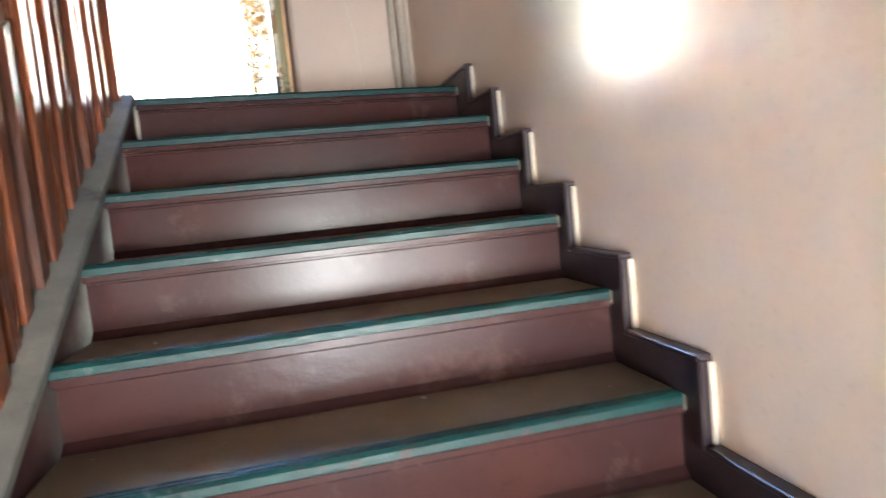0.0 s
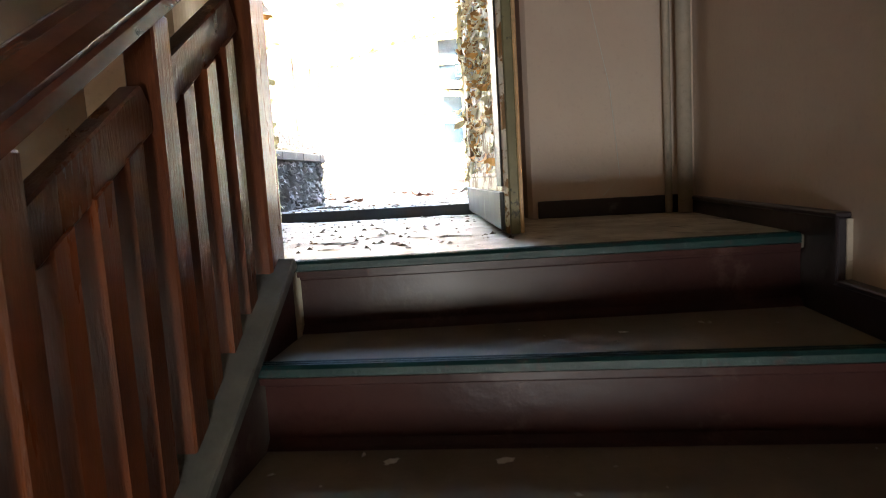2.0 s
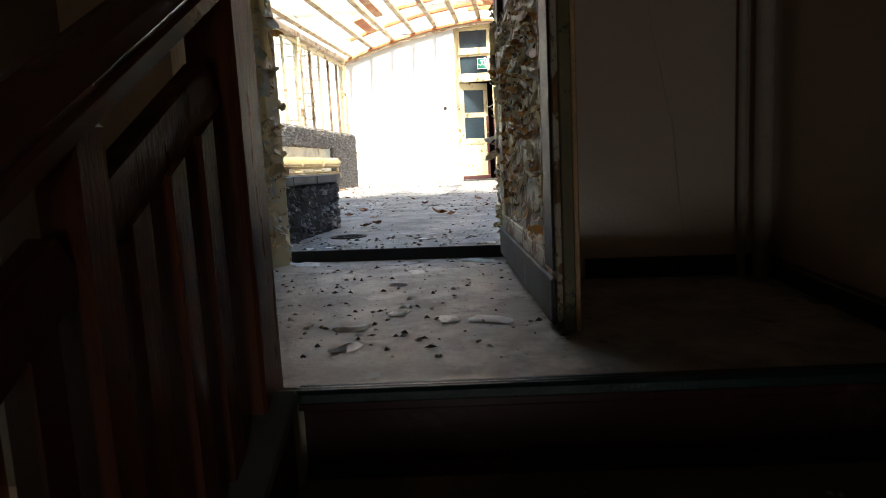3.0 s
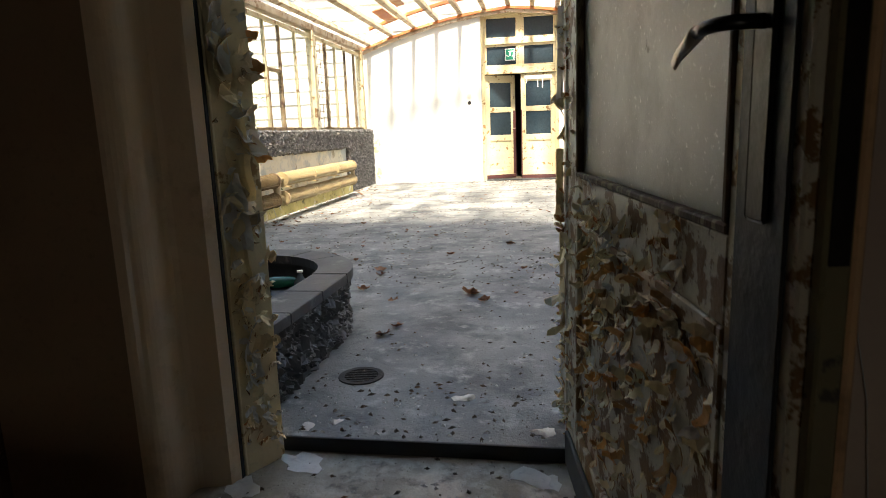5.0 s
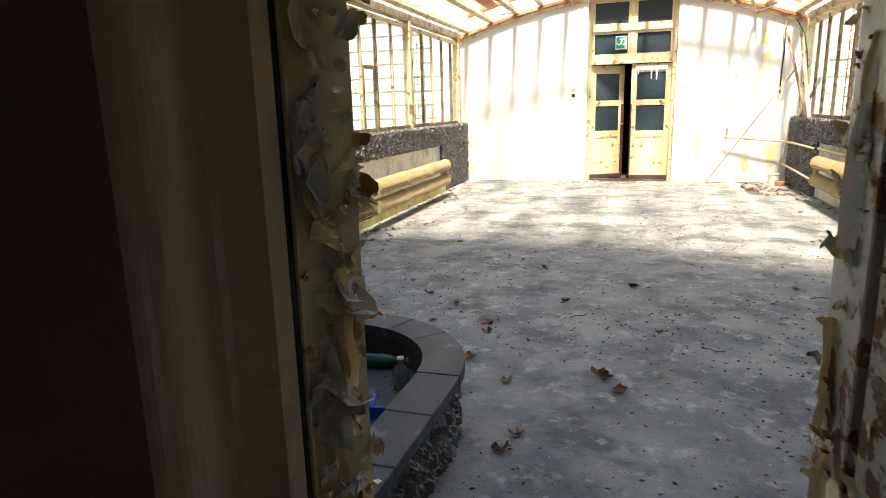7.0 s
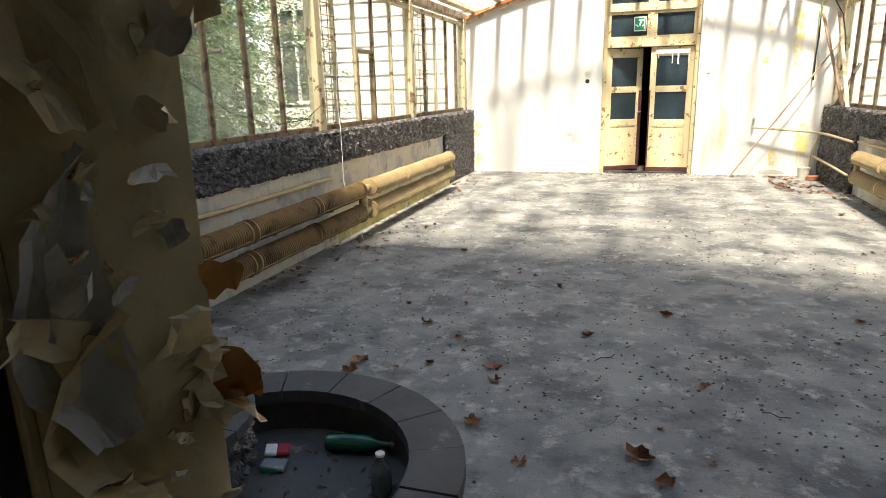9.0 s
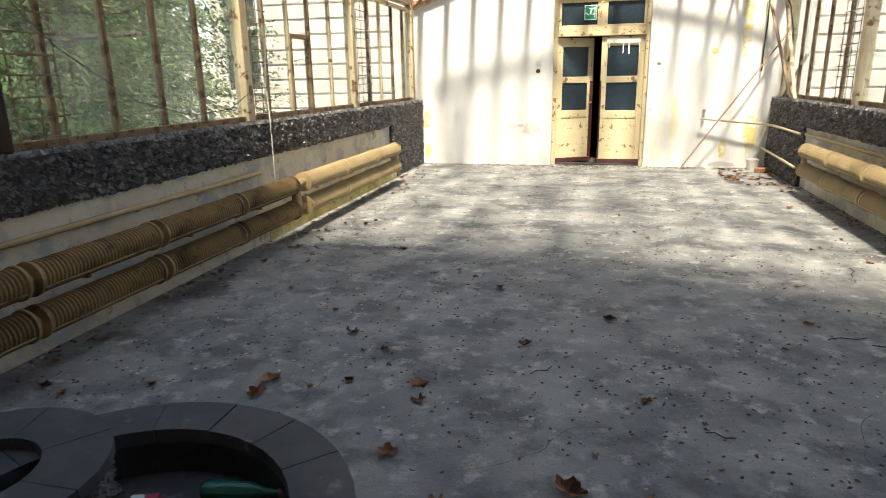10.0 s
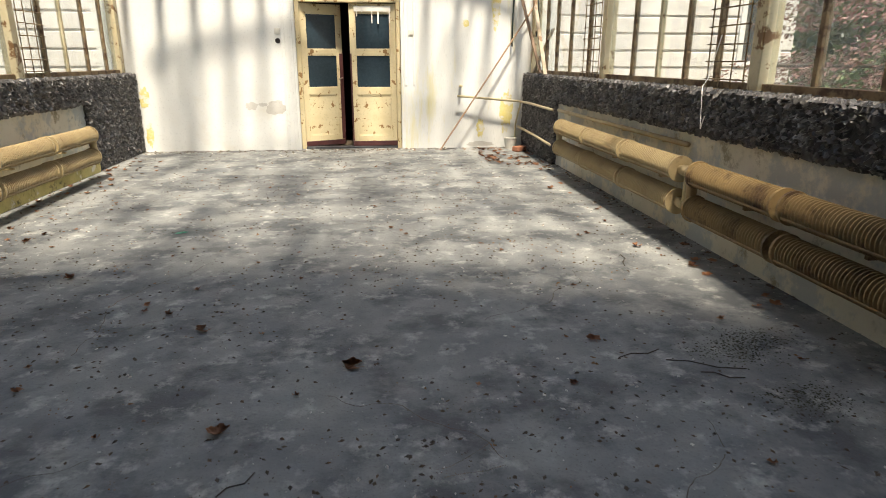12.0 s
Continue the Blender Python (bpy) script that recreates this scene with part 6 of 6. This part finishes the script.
def crumbs(name, label, material, count, place, size, r):
    verts, faces = [], []
    for _ in range(count):
        x, y, z = place(r)
        s = size * r.choice((0.15, 0.2, 0.25, 0.3, 0.35, 0.5, 0.6, 1.0, 2.1))
        a = r.uniform(0, math.pi)
        pts = [(s * r.uniform(0.6, 1.2), 0), (0, s * r.uniform(0.3, 0.7)), (-s * r.uniform(0.6, 1.2), 0), (0, -s * r.uniform(0.3, 0.7))]
        i = len(verts)
        for px, py in pts:
            verts.append((x + px * math.cos(a) - py * math.sin(a), y + px * math.sin(a) + py * math.cos(a), z + 0.0008))
        verts.append((x, y, z + s * r.uniform(0.25, 0.7)))
        faces += [(i, i + 1, i + 4), (i + 1, i + 2, i + 4), (i + 2, i + 3, i + 4), (i + 3, i, i + 4), (i + 3, i + 2, i + 1, i)]
    me = bpy.data.meshes.new(name)
    me.from_pydata(verts, [], faces)
    me.materials.append(material)
    return tagged(new(name, me), label, "litter", kind="stuff")


def on_floor(r):
    while True:
        x, y = r.uniform(-2.3, 3.4), 0.56 + 10.6 * r.random() ** 1.3
        if math.hypot(x - FCX, max(0, y - FCY)) > FR + 0.02 and noise.noise((x * 0.8, y * 0.8, 7)) > r.uniform(-0.7, 0.5):
            return x, y, 0.0


def at_edge(r):
    if r.random() < 0.6:
        s = r.choice((-1, 1))
        d = abs(r.gauss(0, 0.12))
        return (-2.42 + d if s < 0 else 3.50 - d), r.uniform(0.6, 11.1), 0.0
    return r.uniform(-2.3, 3.3), 11.19 - abs(r.gauss(0, 0.13)), 0.0


crumbs("litter_crumbs", "dark leaf crumbs scattered over the concrete", CRUMB, 26000, on_floor, 0.0068, rv)
crumbs("pale_crumbs", "pale plaster crumbs scattered over the concrete", CHALK, 4500, on_floor, 0.0065, rv)
crumbs("edge_litter", "dirt and leaf crumbs along the wall bases", CRUMB, 4200, at_edge, 0.013, rv)
crumbs("edge_plaster", "fallen plaster crumbs along the wall bases", CHALK, 900, at_edge, 0.012, rv)
crumbs("ledge_litter", "twigs and dirt on the window ledges", CRUMB, 1200, lambda r: ((r.uniform(-2.44, -2.38) if r.random() < 0.5 else r.uniform(3.47, 3.51)), r.uniform(0.7, 11.0), 1.135), 0.012, rv)
crumbs("sill_crumbs", "paint crumbs on the door sill", CHALK, 260, lambda r: (r.uniform(0.13, 1.28), r.uniform(0.21, 0.56), 0.0), 0.008, rv)
crumbs("sill_dirt", "dark dirt on the door sill", CRUMB, 420, lambda r: (r.uniform(0.13, 1.28), r.uniform(0.21, 0.70), 0.0), 0.008, rv)
crumbs("landing_crumbs", "paint crumbs on the landing", CHALK, 500, lambda r: (r.uniform(0.0, 1.42), r.uniform(-1.3, 0.18), LAND_Z), 0.007, rv)
crumbs("landing_dirt", "dark dirt on the landing", CRUMB, 1300, lambda r: (r.uniform(-0.1, 1.5), r.uniform(-1.3, 0.18), LAND_Z), 0.007, rv)
crumbs("stair_crumbs", "small crumbs on the stair treads", CHALK, 130, lambda r: (lambda i: (r.uniform(1.0, 2.15), LAND_Y - RUN * i + r.uniform(0.09, 0.27), LAND_Z - RISE * i))(r.randint(1, 8)), 0.005, rv)
crumbs("basin_dirt", "dirt and dead leaves in the basin", CRUMB, 500, lambda r: (FCX + 0.5 * r.uniform(-0.6, 1), FCY + r.uniform(-0.5, 0.45), 0.17), 0.010, rv)


def paint_scrap(seed, size):
    """A flat torn scrap of fallen paint with a lifted corner."""
    r = random.Random(seed)
    n = 13
    bm = bmesh.new()
    ring = []
    for k in range(n):
        a = 2 * math.pi * k / n
        f = r.uniform(0.55, 1.1)
        x, y = size * f * math.cos(a), size * 0.65 * f * math.sin(a)
        ring.append(bm.verts.new((x, y, 0.002 + max(0, x) ** 2 / size * r.uniform(0.0, 0.08))))
    c = bm.verts.new((0, 0, 0.004))
    for k in range(n):
        bm.faces.new((c, ring[k], ring[(k + 1) % n]))
    bmesh.ops.solidify(bm, geom=bm.faces[:], thickness=0.0015)
    return to_mesh("paint_scrap", bm, SCRAP)


SCRAP = mat("fallen_white_paint", (0.86, 0.84, 0.78), (0.78, 0.75, 0.68), rough=0.55, scale=14, fine=60, bump=0.15, random_tint=0.12)
SCRAPS = [paint_scrap(k, 0.07) for k in range(7)]
for x, y, z, sc, lab in ((1.17, 0.09, LAND_Z, 1.25, 0), (0.96, -0.17, LAND_Z, 0.9, 0), (0.94, -0.43, LAND_Z, 0.7, 0), (1.03, -0.87, LAND_Z, 0.8, 0), (1.18, -0.95, LAND_Z, 0.8, 0), (1.29, -0.96, LAND_Z, 1.1, 0), (0.94, -1.03, LAND_Z, 0.9, 0), (0.97, -1.21, LAND_Z, 0.8, 0),
                         (0.40, 0.10, LAND_Z, 1.5, 0), (0.26, -0.06, LAND_Z, 1.2, 0), (0.20, -0.20, LAND_Z, 1.3, 0), (1.24, 0.06, LAND_Z, 0.8, 0), (0.90, 0.56, 0.0, 0.8, 1), (0.36, 0.27, 0.0, 0.6, 1), (0.45, 0.32, 0.0, 0.5, 1), (1.22, 0.3, 0.0, 0.8, 1), (1.22, -2.26, LAND_Z - RISE * 3, 1.0, 2), (1.72, -1.58, LAND_Z - RISE, 0.2, 2), (1.45, -1.83, LAND_Z - RISE * 2, 0.3, 2), (1.23, -1.83, LAND_Z - RISE * 2, 0.3, 2)):
    ob = new("paint_scrap", rv.choice(SCRAPS))
    ob.matrix_basis = pose(x, y, z + 0.001, 0, 0, rv.uniform(0, 360)) @ Matrix.Scale(sc, 4)
    tagged(ob, ("torn white paint scrap lying on the landing", "torn white paint scrap lying on the door sill", "white plaster scrap lying on a stair tread")[lab], "paint scrap", "paint scraps")
# teal scrap and moss on the floor
MOSS = mat("dark_floor_moss", (0.035, 0.04, 0.02), (0.06, 0.055, 0.03), rough=0.95, scale=12, bump=0.5, world_space=True)
crumbs("moss_patch", "dark moss and dirt patches on the floor", MOSS, 6500, lambda r: (lambda c: (c[0] + r.gauss(0, 0.11), c[1] + r.gauss(0, 0.07), 0.0))(r.choice(((2.78, 3.45), (2.88, 4.02), (2.7, 3.9)))), 0.0036, rv)
ob = new("dry_leaf", SCRAPS[2])
ob.name = "plastic_scrap"
ob.data = SCRAPS[2].copy()
ob.data.materials[0] = GREEN
ob.matrix_basis = pose(-0.5, 6.4, 0.001, 0, 0, 20) @ Matrix.Scale(0.8, 4)
tagged(ob, "torn teal plastic scrap on the floor", "plastic scrap")


def crack_field(name, label, starts, seed):
    """Thin jagged cracks in the concrete, some with a branch."""
    r = random.Random(seed)
    verts, faces = [], []

    def run(x, y, a, length, w):
        p, left = Vector((x, y, 0.0012)), length
        prev = None
        while left > 0:
            d = Vector((math.cos(a), math.sin(a), 0))
            nrm = Vector((-d.y, d.x, 0)) * w * r.uniform(0.4, 1.0)
            i = len(verts)
            verts.extend((tuple(p - nrm), tuple(p + nrm)))
            if prev is not None:
                faces.append((prev, i, i + 1, prev + 1))
            prev = i
            step = r.uniform(0.02, 0.06)
            p = p + d * step
            left -= step
            a += r.gauss(0, 0.28)
            if r.random() < 0.05 and length > 0.5:
                run(p.x, p.y, a + r.choice((-1, 1)) * r.uniform(0.5, 1.0), length * 0.3, w * 0.7)
    for x, y, deg, length in starts:
        run(x, y, radians(deg), length, 0.0022)
    me = bpy.data.meshes.new(name)
    me.from_pydata(verts, [], faces)
    me.materials.append(CRUMB)
    return tagged(new(name, me), label, "cracks", kind="stuff")


crack_field("floor_cracks", "fine dark cracks in the concrete floor", ((-0.6, 2.3, 95, 1.5), (-0.9, 2.9, 8, 1.1), (0.3, 2.2, 20, 0.8), (-0.4, 4.2, 80, 1.6), (0.8, 3.7, -10, 0.9), (-1.6, 5.0, 20, 1.4), (1.6, 4.4, 60, 1.2), (1.9, 2.6, 100, 0.7), (0.4, 6.3, 15, 1.8), (-1.2, 7.4, 75, 1.4)), 31)

# twigs by the moss
for x, y, a, n in ((2.35, 3.85, -25, 0.34), (2.15, 3.9, 10, 0.22), (2.45, 3.72, -30, 0.18), (0.5, 3.1, 40, 0.15), (1.3, 2.7, -20, 0.12), (2.7, 5.2, 70, 0.25)):
    tw = tagged(new("twig", to_mesh("twig", tube_bm([(0, 0, 0.004), (n * 0.3, 0.012, 0.008), (n * 0.65, -0.008, 0.006), (n, 0.02, 0.005)], 0.0028, 5), BARK)), "thin dark twig lying on the concrete floor", "twig", "twigs on the floor")
    tw.matrix_basis = pose(x, y, 0, 0, 0, a)
